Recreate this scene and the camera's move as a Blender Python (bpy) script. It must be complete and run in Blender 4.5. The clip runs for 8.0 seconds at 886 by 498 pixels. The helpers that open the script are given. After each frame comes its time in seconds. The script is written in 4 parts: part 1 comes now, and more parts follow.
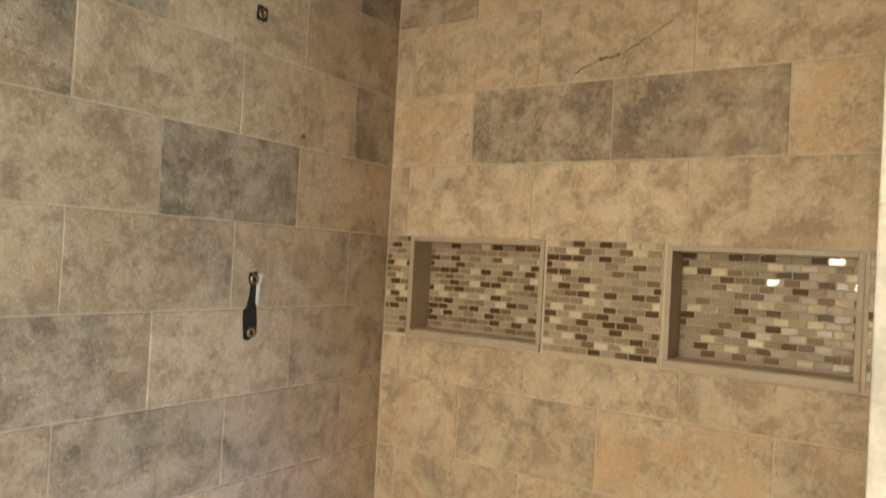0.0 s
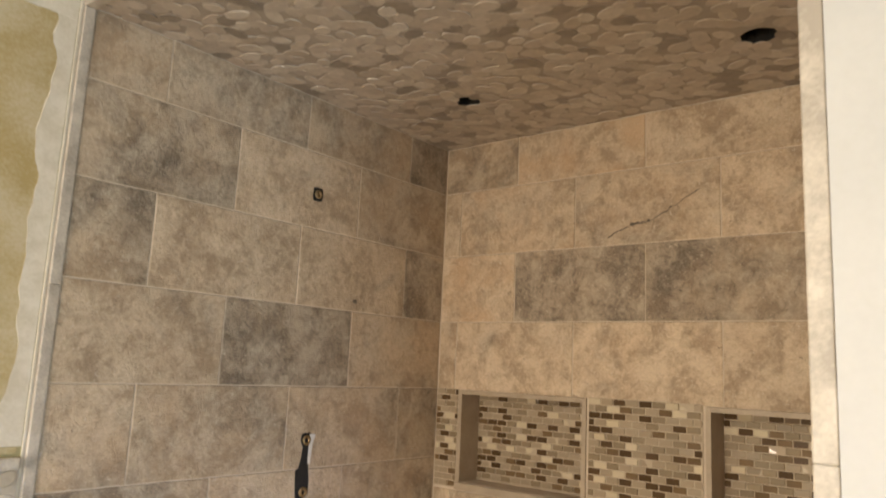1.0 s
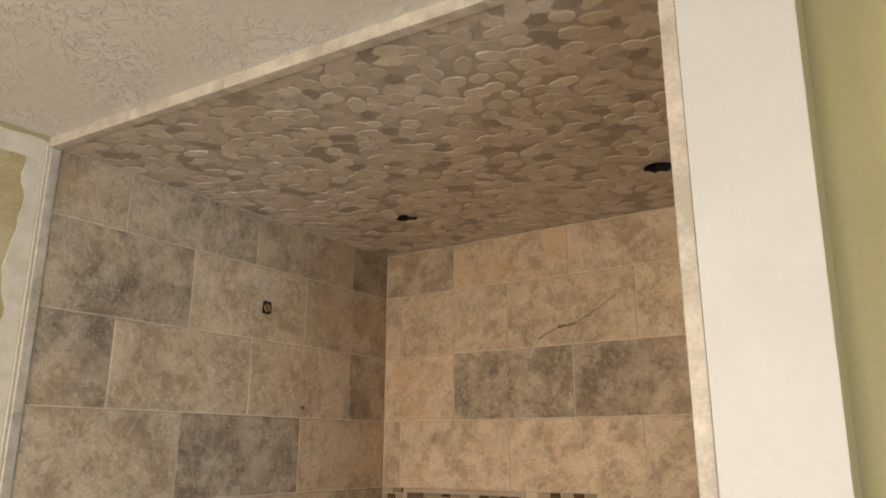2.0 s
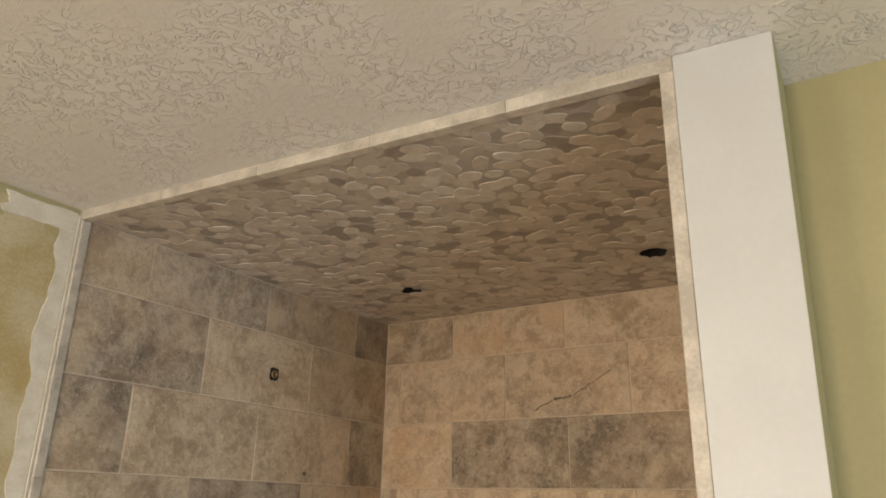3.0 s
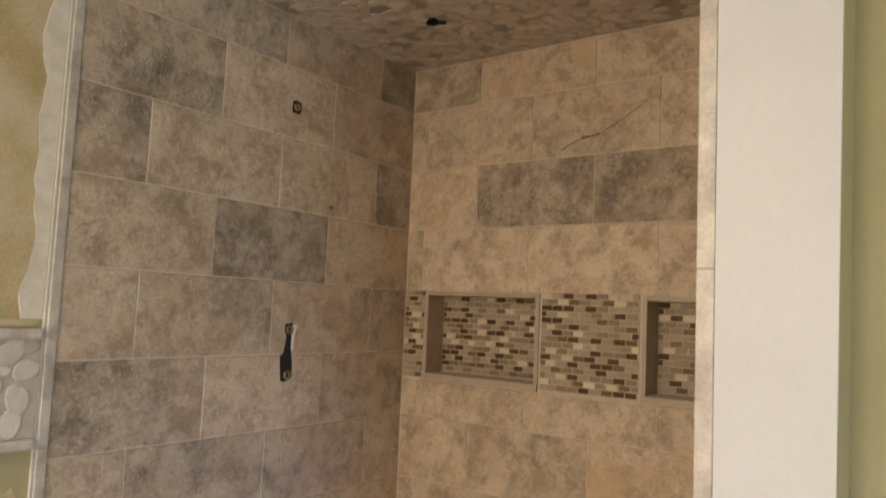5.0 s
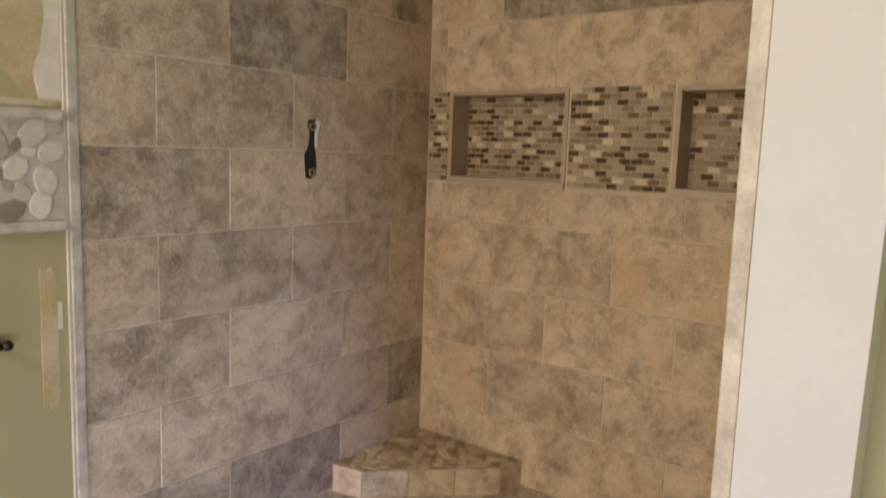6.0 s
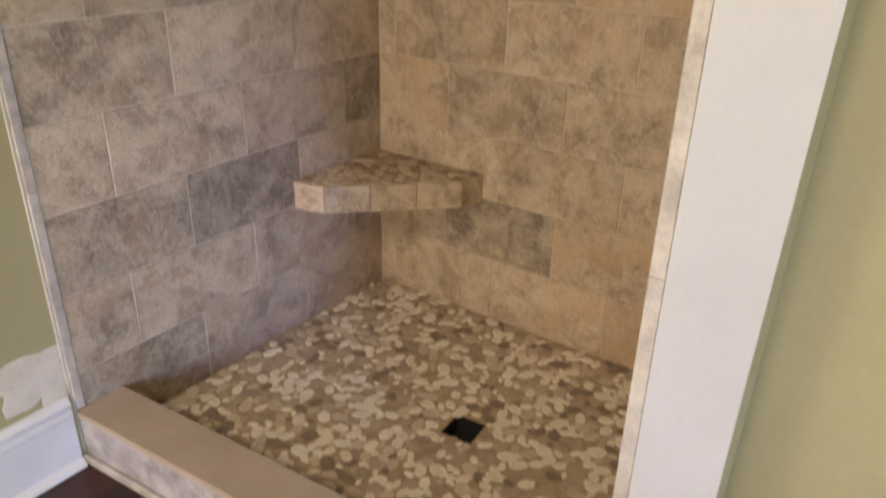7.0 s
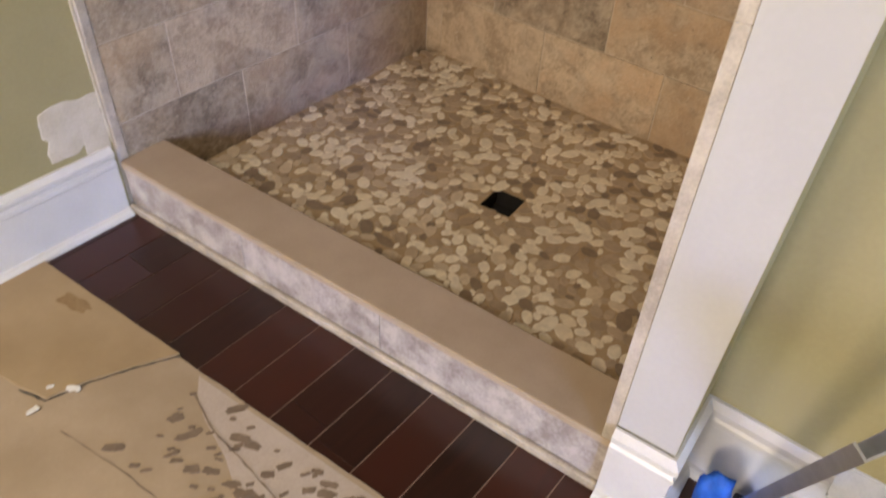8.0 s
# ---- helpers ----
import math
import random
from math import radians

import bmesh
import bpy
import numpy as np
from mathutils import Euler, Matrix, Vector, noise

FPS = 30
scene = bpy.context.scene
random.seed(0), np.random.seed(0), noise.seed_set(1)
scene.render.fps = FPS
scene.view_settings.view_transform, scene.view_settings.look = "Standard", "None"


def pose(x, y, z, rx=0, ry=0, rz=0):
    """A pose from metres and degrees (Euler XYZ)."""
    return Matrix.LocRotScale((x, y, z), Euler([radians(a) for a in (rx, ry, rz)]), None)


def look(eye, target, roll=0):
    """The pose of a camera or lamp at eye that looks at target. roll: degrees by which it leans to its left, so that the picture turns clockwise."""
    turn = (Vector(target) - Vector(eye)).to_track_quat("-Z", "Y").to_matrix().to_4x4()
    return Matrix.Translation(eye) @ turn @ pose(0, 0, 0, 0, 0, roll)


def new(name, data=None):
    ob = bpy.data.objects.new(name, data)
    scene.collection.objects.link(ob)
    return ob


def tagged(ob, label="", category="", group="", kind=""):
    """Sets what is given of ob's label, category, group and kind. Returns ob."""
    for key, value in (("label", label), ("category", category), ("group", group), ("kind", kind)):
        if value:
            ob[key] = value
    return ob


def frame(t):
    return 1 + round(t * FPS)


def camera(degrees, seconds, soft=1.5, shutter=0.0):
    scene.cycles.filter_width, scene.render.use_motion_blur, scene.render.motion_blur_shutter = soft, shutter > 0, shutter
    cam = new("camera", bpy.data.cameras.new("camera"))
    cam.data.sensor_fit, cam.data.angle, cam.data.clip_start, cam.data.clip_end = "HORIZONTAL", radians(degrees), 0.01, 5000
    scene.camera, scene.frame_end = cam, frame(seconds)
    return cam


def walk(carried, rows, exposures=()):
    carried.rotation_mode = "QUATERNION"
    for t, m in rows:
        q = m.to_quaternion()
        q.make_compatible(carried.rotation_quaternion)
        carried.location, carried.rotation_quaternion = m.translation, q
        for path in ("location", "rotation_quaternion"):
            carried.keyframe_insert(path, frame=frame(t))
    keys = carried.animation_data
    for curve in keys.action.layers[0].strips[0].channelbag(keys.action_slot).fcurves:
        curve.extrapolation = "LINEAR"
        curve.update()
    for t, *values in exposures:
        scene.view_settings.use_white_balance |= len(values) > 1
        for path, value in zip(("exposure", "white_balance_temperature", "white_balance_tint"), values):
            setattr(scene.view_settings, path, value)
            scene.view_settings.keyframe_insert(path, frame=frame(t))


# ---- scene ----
cam = camera(61.9, 8.0, 1.8, 0.35)
PATH = [
    (0, (1.368, -1.756, 1.526), (0.26, -0.091, 1.553), 3.1),
    (0.5, (1.404, -1.784, 1.588), (0.275, -0.147, 1.8), 3.0),
    (1, (1.494, -1.81, 1.649), (0.235, -0.289, 1.968), 2.7),
    (1.5, (1.563, -1.858, 1.665), (0.316, -0.36, 2.116), 1.5),
    (2, (1.576, -1.96, 1.708), (0.485, -0.366, 2.23), 0.1),
    (3.3, (1.586, -2.093, 1.731), (0.56, -0.516, 2.41), 1.4),
    (3.5, (1.582, -2.071, 1.72), (0.536, -0.496, 2.37), 1.9),
    (4, (1.577, -2.045, 1.658), (0.491, -0.444, 2.166), 2.5),
    (4.2, (1.587, -2.025, 1.635), (0.479, -0.416, 2.065), 2.7),
    (5.3, (1.599, -1.959, 1.491), (0.394, -0.364, 1.547), 2.3),
    (5.5, (1.572, -1.953, 1.474), (0.367, -0.357, 1.438), 2.7),
    (6, (1.571, -1.945, 1.389), (0.363, -0.372, 1.133), 2.0),
    (6.5, (1.56, -1.917, 1.308), (0.416, -0.369, 0.765), 1.8),
    (7, (1.572, -1.91, 1.223), (0.556, -0.415, 0.365), 1.6),
    (7.5, (1.552, -1.901, 1.184), (0.621, -0.542, 0.05), 2.1),
    (8, (1.552, -1.905, 1.147), (0.657, -0.707, -0.18), 3.3),
]
walk(cam, [(t, look(eye, target, roll)) for t, eye, target, roll in PATH], [(0.0, 0.16, 6150, 1), (0.4, 0.12, 6100, 4), (0.8, 0.12, 6050, 8), (2.0, 0.0, 6050, 10), (3.4, -0.18, 6050, 9), (5.4, -0.36, 6200, 11), (7.0, -0.33, 6150, 9), (8.0, -0.30, 6200, 11)])

# ---- light ----
world = bpy.data.worlds.new("world")
scene.world = world
world.use_nodes = True
wn = world.node_tree
sky = wn.nodes.new("ShaderNodeTexSky")
sky.sky_type, sky.sun_disc = "NISHITA", False
sky.sun_elevation, sky.sun_rotation = radians(40), radians(100)
wn.links.new(sky.outputs[0], wn.nodes["Background"].inputs["Color"])
wn.nodes["Background"].inputs["Strength"].default_value = 0.12
scene.view_settings.exposure = 0.0


def area_lamp(name, where, target, width, height, watts, colour):
    data = bpy.data.lights.new(name, "AREA")
    data.shape, data.size, data.size_y, data.energy, data.color = "RECTANGLE", width, height, watts, colour
    ob = new(name, data)
    ob.matrix_world = look(where, target)
    return ob


# blue skylight falling and paler light rising from the ground outside through the window of the room's right wall; two
# added warm fill lamps without fixtures, one before the far wall, one under the ceiling
area_lamp("window_skylight", (6.35, -4.1, 1.30), (0.0, 0.0, 0.0), 2.4, 1.5, 8.0, (0.34, 0.43, 1.0)).data.spread = radians(19)
area_lamp("window_groundlight", (6.38, -4.1, 0.60), (0.0, -1.0, 1.2), 2.4, 1.1, 150, (0.72, 0.90, 1.0))
area_lamp("far_fill_light", (1.5, -6.9, 1.05), (1.2, 0.0, 1.15), 1.0, 1.9, 160, (1.0, 0.81, 0.62))
area_lamp("ceiling_fill_light", (0.62, -3.2, 2.31), (0.72, -2.9, 0.0), 0.42, 0.42, 46, (1.0, 0.83, 0.66))

# ---- materials ----


class Nodes:
    """A small wrapper to write node materials in few lines."""

    def __init__(self, name, rough=0.5, metal=0.0):
        self.mat = bpy.data.materials.new(name)
        self.mat.use_nodes = True
        self.tree = self.mat.node_tree
        self.bsdf = self.tree.nodes["Principled BSDF"]
        self.bsdf.inputs["Roughness"].default_value = rough
        self.bsdf.inputs["Metallic"].default_value = metal

    def add(self, kind, **inputs):
        n = self.tree.nodes.new(kind)
        for key, v in inputs.items():
            self.put(n, key.replace("_", " "), v)
        return n

    def put(self, n, key, v):
        sock = n.inputs[int(key)] if key.isdigit() else n.inputs[key]
        if isinstance(v, bpy.types.NodeSocket):
            self.tree.links.new(v, sock)
        else:
            sock.default_value = v

    def coords(self, spread=0.0):
        tc = self.add("ShaderNodeTexCoord").outputs["Object"]
        if not spread:
            return tc
        rnd = self.add("ShaderNodeObjectInfo").outputs["Random"]
        mul = self.math("MULTIPLY", rnd, spread)
        n = self.add("ShaderNodeVectorMath")
        n.operation = "ADD"
        self.put(n, "0", tc)
        self.put(n, "1", mul)
        return n.outputs[0]

    def noise(self, vec, scale, detail=4.0, rough=0.55, warp=0.0):
        n = self.add("ShaderNodeTexNoise", Vector=vec, Scale=scale, Detail=detail, Roughness=rough, Distortion=warp)
        return n.outputs["Fac"]

    def math(self, op, a, b=0.0):
        n = self.add("ShaderNodeMath")
        n.operation = op
        self.put(n, "0", a)
        self.put(n, "1", b)
        return n.outputs[0]

    def ramp(self, fac, stops, smooth=False):
        n = self.add("ShaderNodeValToRGB", Fac=fac)
        el = n.color_ramp.elements
        if smooth:
            n.color_ramp.interpolation = "EASE"
        while len(el) < len(stops):
            el.new(0.5)
        for e, (p, c) in zip(el, stops):
            e.position = p
            e.color = (*c, 1) if len(c) == 3 else c
        return n.outputs["Color"]

    def mix(self, fac, a, b, mode="MIX"):
        n = self.add("ShaderNodeMix")
        n.data_type, n.blend_type = "RGBA", mode
        for i, v in ((0, fac), (6, a), (7, b)):
            if isinstance(v, bpy.types.NodeSocket):
                self.tree.links.new(v, n.inputs[i])
            else:
                n.inputs[i].default_value = v if i == 0 else (*v[:3], 1)
        return n.outputs[2]

    def done(self, colour, height=None, bump=0.3, dist=0.002, rough=None):
        self.put(self.bsdf, "Base Color", colour if isinstance(colour, bpy.types.NodeSocket) else (*colour, 1))
        if height is not None:
            b = self.add("ShaderNodeBump", Strength=bump, Distance=dist, Height=height)
            self.put(self.bsdf, "Normal", b.outputs[0])
        if rough is not None:
            self.put(self.bsdf, "Roughness", rough)
        return self.mat


def grey3(v):
    return (v, v, v)


def travertine(name, share, lift=1.0, rusty=0.14):
    """Tan travertine with grey clouds over about the given share of each tile."""
    m = Nodes(name, 0.5)
    c = m.coords(60.0)
    patch = m.noise(c, 5.5, 4.0, 0.6, 0.9)
    cloud = m.math("ADD", m.math("MULTIPLY", m.noise(c, 52.0, 4.0, 0.60, 1.0), 0.44), m.math("MULTIPLY", m.noise(c, 11.0, 3.0, 0.55, 0.8), 0.56))
    vein = m.noise(c, 42.0, 7.0, 0.7, 2.2)
    fine = m.noise(c, 170.0, 4.0, 0.65)
    tan = m.ramp(cloud, [(0.40, (0.335, 0.250, 0.162)), (0.49, (0.470, 0.368, 0.250)), (0.585, (0.585, 0.478, 0.340))])
    grey = m.ramp(cloud, [(0.40, (0.160, 0.124, 0.086)), (0.49, (0.298, 0.240, 0.172)), (0.60, (0.455, 0.378, 0.278))])
    edge = 0.66 - 0.32 * share
    mask = m.ramp(m.math("ADD", m.math("MULTIPLY", patch, 0.8), m.math("MULTIPLY", cloud, 0.2)), [(edge - 0.11, grey3(0)), (edge + 0.11, grey3(1))], True)
    base = m.mix(mask, tan, grey)
    rust = m.ramp(m.noise(c, 7.5, 3.0), [(0.44, grey3(0)), (0.64, grey3(rusty))])
    base = m.mix(rust, base, (0.52, 0.355, 0.205))
    streak = m.ramp(vein, [(0.46, grey3(0)), (0.50, grey3(0.22)), (0.54, grey3(0))])
    base = m.mix(streak, base, (0.56, 0.485, 0.375))
    base = m.mix(1.0, base, m.ramp(fine, [(0.36, grey3(0.91)), (0.62, grey3(1.04))]), "MULTIPLY")
    pits = m.ramp(m.noise(c, 46.0, 6.0, 0.72, 1.8), [(0.300, grey3(0)), (0.375, grey3(1))])
    base = m.mix(pits, m.mix(1.0, base, grey3(0.58), "MULTIPLY"), base)
    # pale specks: glints on the lit relief, put into the colour
    glint = m.ramp(m.noise(c, 55.0, 4.0, 0.65, 2.4), [(0.61, grey3(0)), (0.66, grey3(0.65))])
    base = m.mix(glint, base, (0.60, 0.52, 0.40))
    tone = m.ramp(m.add("ShaderNodeObjectInfo").outputs["Random"], [(0.0, grey3(0.92 * lift)), (1.0, grey3(1.08 * lift))])
    base = m.mix(1.0, base, tone, "MULTIPLY")
    h = m.math("ADD", m.math("MULTIPLY", pits, 0.9), m.math("ADD", m.math("MULTIPLY", vein, 0.9), m.math("MULTIPLY", fine, 0.2)))
    rough = m.ramp(cloud, [(0.3, grey3(0.40)), (0.7, grey3(0.60))])
    return m.done(base, h, 0.7, 0.006, rough)


TRAV = {
    "mid": travertine("travertine_tan", 0.34, 1.0, 0.32),
    "light": travertine("travertine_cream", 0.12, 1.04),
    "gold": travertine("travertine_gold", 0.0, 1.06, 0.70),
    "grey": travertine("travertine_grey", 0.66, 0.98, 0.20),
    "dark": travertine("travertine_dark", 0.90, 0.95, 0.14),
}


def plain(name, a, b, scale=14.0, rough=0.6, bump=0.15, dist=0.002, fine=160.0, metal=0.0):
    """Two close tones mixed by noise at two scales, with a fine relief."""
    m = Nodes(name, rough, metal)
    c = m.coords(20.0)
    n1, n2 = m.noise(c, scale, 4.0), m.noise(c, fine, 3.0)
    f = m.math("ADD", m.math("MULTIPLY", n1, 0.7), m.math("MULTIPLY", n2, 0.3))
    return m.done(m.ramp(f, [(0.38, a), (0.62, b)]), m.math("ADD", n1, m.math("MULTIPLY", n2, 0.4)), bump, dist)


def pebble_stone(name, tones, island=False, rough=0.5):
    m = Nodes(name, rough)
    c = m.coords(0.0 if island else 40.0)
    rnd = m.add("ShaderNodeNewGeometry").outputs["Random Per Island"] if island else m.add("ShaderNodeObjectInfo").outputs["Random"]
    stops = [(i / len(tones), t) for i, t in enumerate(tones)]
    ramp = m.add("ShaderNodeValToRGB", Fac=rnd)
    ramp.color_ramp.interpolation = "CONSTANT"
    while len(ramp.color_ramp.elements) < len(stops):
        ramp.color_ramp.elements.new(0.5)
    for e, (p, t) in zip(ramp.color_ramp.elements, stops):
        e.position, e.color = p, (*t, 1)
    n1, n2 = m.noise(c, 45.0, 5.0, 0.6, 0.5), m.noise(c, 300.0, 3.0)
    shade = m.ramp(n1, [(0.3, grey3(0.84)), (0.7, grey3(1.12))])
    col = m.mix(1.0, ramp.outputs["Color"], shade, "MULTIPLY")
    return m.done(col, m.math("ADD", n1, m.math("MULTIPLY", n2, 0.3)), 0.3, 0.001)


FLOOR_TONES = [(0.86, 0.79, 0.64), (0.66, 0.56, 0.41), (0.84, 0.76, 0.60), (0.47, 0.37, 0.26), (0.88, 0.81, 0.67), (0.50, 0.395, 0.275), (0.82, 0.73, 0.56), (0.60, 0.50, 0.36), (0.27, 0.205, 0.14), (0.86, 0.78, 0.63), (0.40, 0.31, 0.21)]
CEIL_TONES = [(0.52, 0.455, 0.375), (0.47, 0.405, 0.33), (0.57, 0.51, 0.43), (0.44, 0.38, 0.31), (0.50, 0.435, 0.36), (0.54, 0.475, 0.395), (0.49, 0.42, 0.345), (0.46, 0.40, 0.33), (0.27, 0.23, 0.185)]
STRIP_TONES = [(0.56, 0.51, 0.42), (0.46, 0.41, 0.33), (0.36, 0.31, 0.24), (0.60, 0.55, 0.46), (0.24, 0.195, 0.145), (0.52, 0.47, 0.385), (0.42, 0.365, 0.28), (0.58, 0.53, 0.44)]
MAT_FLOOR_PEB = pebble_stone("floor_pebble_stone", FLOOR_TONES)
MAT_FLOOR_PEB_J = pebble_stone("floor_pebble_stone_joined", FLOOR_TONES, True)
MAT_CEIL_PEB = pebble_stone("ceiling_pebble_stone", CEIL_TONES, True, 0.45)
MAT_STRIP_PEB = pebble_stone("border_pebble_stone", STRIP_TONES)
MAT_SHELF_PEB = pebble_stone("shelf_pebble_stone", [(0.60, 0.49, 0.34), (0.50, 0.39, 0.26), (0.40, 0.305, 0.20), (0.55, 0.45, 0.31), (0.30, 0.22, 0.14)])
MAT_GROUT = plain("wall_grout", (0.50, 0.42, 0.32), (0.60, 0.515, 0.40), 30.0, 0.85, 0.3)
MAT_MOSAIC_GROUT = plain("mosaic_grout", (0.42, 0.345, 0.25), (0.49, 0.41, 0.30), 30.0, 0.85, 0.3)
MAT_FLOOR_GROUT = plain("floor_grout", (0.42, 0.31, 0.185), (0.50, 0.385, 0.245), 12.0, 0.85, 0.4)
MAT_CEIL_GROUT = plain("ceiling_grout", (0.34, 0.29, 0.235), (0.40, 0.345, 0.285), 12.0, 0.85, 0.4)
MAT_STRIP_GROUT = plain("border_grout", (0.40, 0.36, 0.29), (0.47, 0.42, 0.34), 30.0, 0.85, 0.4)
MAT_LINER = plain("cream_stone_liner", (0.37, 0.325, 0.265), (0.60, 0.54, 0.45), 20.0, 0.45, 0.35, 0.002, 220.0)
MAT_NICHE = plain("niche_trim_stone", (0.35, 0.282, 0.20), (0.41, 0.335, 0.245), 20.0, 0.5, 0.1)
MAT_SILL = plain("threshold_stone", (0.40, 0.315, 0.225), (0.45, 0.36, 0.265), 9.0, 0.5, 0.06, 0.001, 260.0)
MAT_WHITE = plain("white_paint", (0.51, 0.505, 0.485), (0.55, 0.545, 0.525), 6.0, 0.5, 0.06, 0.002, 120.0)
MAT_TRIM = plain("white_trim_gloss", (0.66, 0.655, 0.64), (0.72, 0.715, 0.70), 8.0, 0.28, 0.04)
MAT_YELLOW = plain("yellow_wall_paint", (0.345, 0.305, 0.152), (0.385, 0.34, 0.175), 3.0, 0.6, 0.12, 0.002, 110.0)
MAT_PRIMER = plain("joint_compound", (0.58, 0.52, 0.40), (0.70, 0.64, 0.53), 18.0, 0.8, 0.2)
MAT_PRIMER_THIN = plain("thin_joint_compound", (0.40, 0.305, 0.125), (0.54, 0.46, 0.30), 7.0, 0.8, 0.2)
# near-black for holes: the shade inside them is put into the colour
MAT_CAVITY_SHADE = plain("cavity_shade", (0.010, 0.009, 0.008), (0.018, 0.016, 0.014), 20.0, 0.9, 0.1)
MAT_BRASS = plain("dull_brass", (0.30, 0.22, 0.11), (0.42, 0.32, 0.17), 60.0, 0.38, 0.2, 0.001, 300.0, 0.9)
MAT_FISSURE = plain("fissure_shadow", (0.10, 0.08, 0.06), (0.22, 0.18, 0.14), 90.0, 0.9, 0.4)
MAT_ALU = plain("brushed_aluminium", (0.55, 0.56, 0.57), (0.66, 0.67, 0.68), 30.0, 0.36, 0.1, 0.001, 300.0, 0.9)
MAT_TAPE = plain("blue_tape", (0.012, 0.10, 0.55), (0.02, 0.14, 0.68), 40.0, 0.6, 0.4)
MAT_BRONZE = plain("dark_bronze", (0.022, 0.017, 0.013), (0.04, 0.03, 0.022), 30.0, 0.35, 0.1, 0.001, 300.0, 0.8)
MAT_RUBBER = plain("dark_rubber", (0.03, 0.03, 0.032), (0.05, 0.05, 0.052), 30.0, 0.7, 0.2)
# pale base that shows as thin lines between the floor boards
MAT_SEAM = plain("pale_seam_base", (0.34, 0.25, 0.20), (0.46, 0.35, 0.29), 30.0, 0.9, 0.2)
MAT_CHIP = plain("plaster_chip", (0.74, 0.72, 0.68), (0.82, 0.80, 0.76), 40.0, 0.8, 0.3)


def glass_brick(name, a, b, rough, gloss=0.5):
    m = Nodes(name, rough)
    c = m.coords(30.0)
    rnd = m.add("ShaderNodeObjectInfo").outputs["Random"]
    n = m.noise(c, 60.0, 3.0)
    col = m.mix(m.math("MULTIPLY", m.math("ADD", rnd, n), 0.5), a, b)
    m.put(m.bsdf, "Specular IOR Level", gloss)
    return m.done(col, n, 0.15, 0.001)


MAT_BRICKS = [
    glass_brick("mosaic_beige_stone", (0.275, 0.215, 0.142), (0.355, 0.285, 0.195), 0.30),
    glass_brick("mosaic_tan_stone", (0.20, 0.152, 0.094), (0.275, 0.213, 0.136), 0.26),
    glass_brick("mosaic_brown_glass", (0.12, 0.076, 0.035), (0.19, 0.128, 0.066), 0.28, 0.2),
    glass_brick("mosaic_dark_glass", (0.060, 0.035, 0.014), (0.105, 0.064, 0.029), 0.28, 0.15),
    glass_brick("mosaic_cream_glass", (0.50, 0.42, 0.28), (0.62, 0.53, 0.375), 0.16, 1.0),
]


def textured_ceiling():
    m = Nodes("textured_ceiling_paint", 0.7)
    c = m.coords()
    n1 = m.noise(c, 42.0, 2.5, 0.5, 1.0)
    squiggle = m.ramp(n1, [(0.46, grey3(0)), (0.50, grey3(1)), (0.54, grey3(0))], True)
    mask = m.ramp(m.noise(c, 5.0, 4.0, 0.6), [(0.42, grey3(0.05)), (0.60, grey3(1))])
    n2 = m.noise(c, 60.0, 4.0)
    h = m.math("ADD", m.mix(1.0, squiggle, mask, "MULTIPLY"), m.math("MULTIPLY", n2, 0.35))
    return m.done(m.ramp(m.noise(c, 5.0, 3.0), [(0.3, (0.68, 0.65, 0.60)), (0.7, (0.76, 0.73, 0.685))]), h, 0.7, 0.0065)


MAT_CEILING = textured_ceiling()


def dark_wood():
    m = Nodes("dark_red_hardwood", 0.28)
    c = m.coords(30.0)
    st = m.add("ShaderNodeMapping", Vector=c)
    st.inputs["Scale"].default_value = (9.0, 1.0, 9.0)
    g = m.noise(st.outputs[0], 6.0, 6.0, 0.6, 0.6)
    fine = m.noise(st.outputs[0], 40.0, 3.0)
    rnd = m.add("ShaderNodeObjectInfo").outputs["Random"]
    a = m.ramp(rnd, [(0.0, (0.010, 0.004, 0.003)), (0.5, (0.026, 0.007, 0.005)), (1.0, (0.054, 0.013, 0.008))])
    b = m.mix(m.ramp(g, [(0.3, grey3(0.0)), (0.7, grey3(0.7))]), a, (0.038, 0.012, 0.008))
    return m.done(b, m.math("ADD", g, m.math("MULTIPLY", fine, 0.4)), 0.12, 0.001)


def cardboard(name, low, high):
    m = Nodes(name, 0.85)
    c = m.coords()
    n1, n2 = m.noise(c, 5.0, 4.0), m.noise(c, 160.0, 3.0)
    base = m.ramp(n1, [(0.35, low), (0.65, high)])
    return m.done(m.mix(m.math("MULTIPLY", n2, 0.25), base, (0.27, 0.19, 0.11)), m.math("ADD", n1, m.math("MULTIPLY", n2, 0.4)), 0.2, 0.002)


MAT_WOOD = dark_wood()
MAT_CARD = cardboard("floor_cardboard", (0.36, 0.265, 0.15), (0.43, 0.325, 0.195))
MAT_CARD_PALE = cardboard("pale_floor_cardboard", (0.38, 0.30, 0.205), (0.46, 0.37, 0.265))
MAT_CARD_DUST = plain("dusty_cardboard", (0.44, 0.37, 0.31), (0.52, 0.45, 0.39), 10.0, 0.9, 0.2)
MAT_STAIN = plain("wet_cardboard_stain", (0.17, 0.125, 0.09), (0.24, 0.18, 0.13), 25.0, 0.7, 0.2)
MAT_CARD_STAIN = plain("brown_card_stain", (0.26, 0.17, 0.08), (0.33, 0.23, 0.12), 20.0, 0.8, 0.2)
MAT_FACE = plain("veined_marble_face", (0.30, 0.262, 0.245), (0.56, 0.515, 0.49), 20.0, 0.22, 0.25, 0.002, 150.0)

# ---- mesh helpers ----


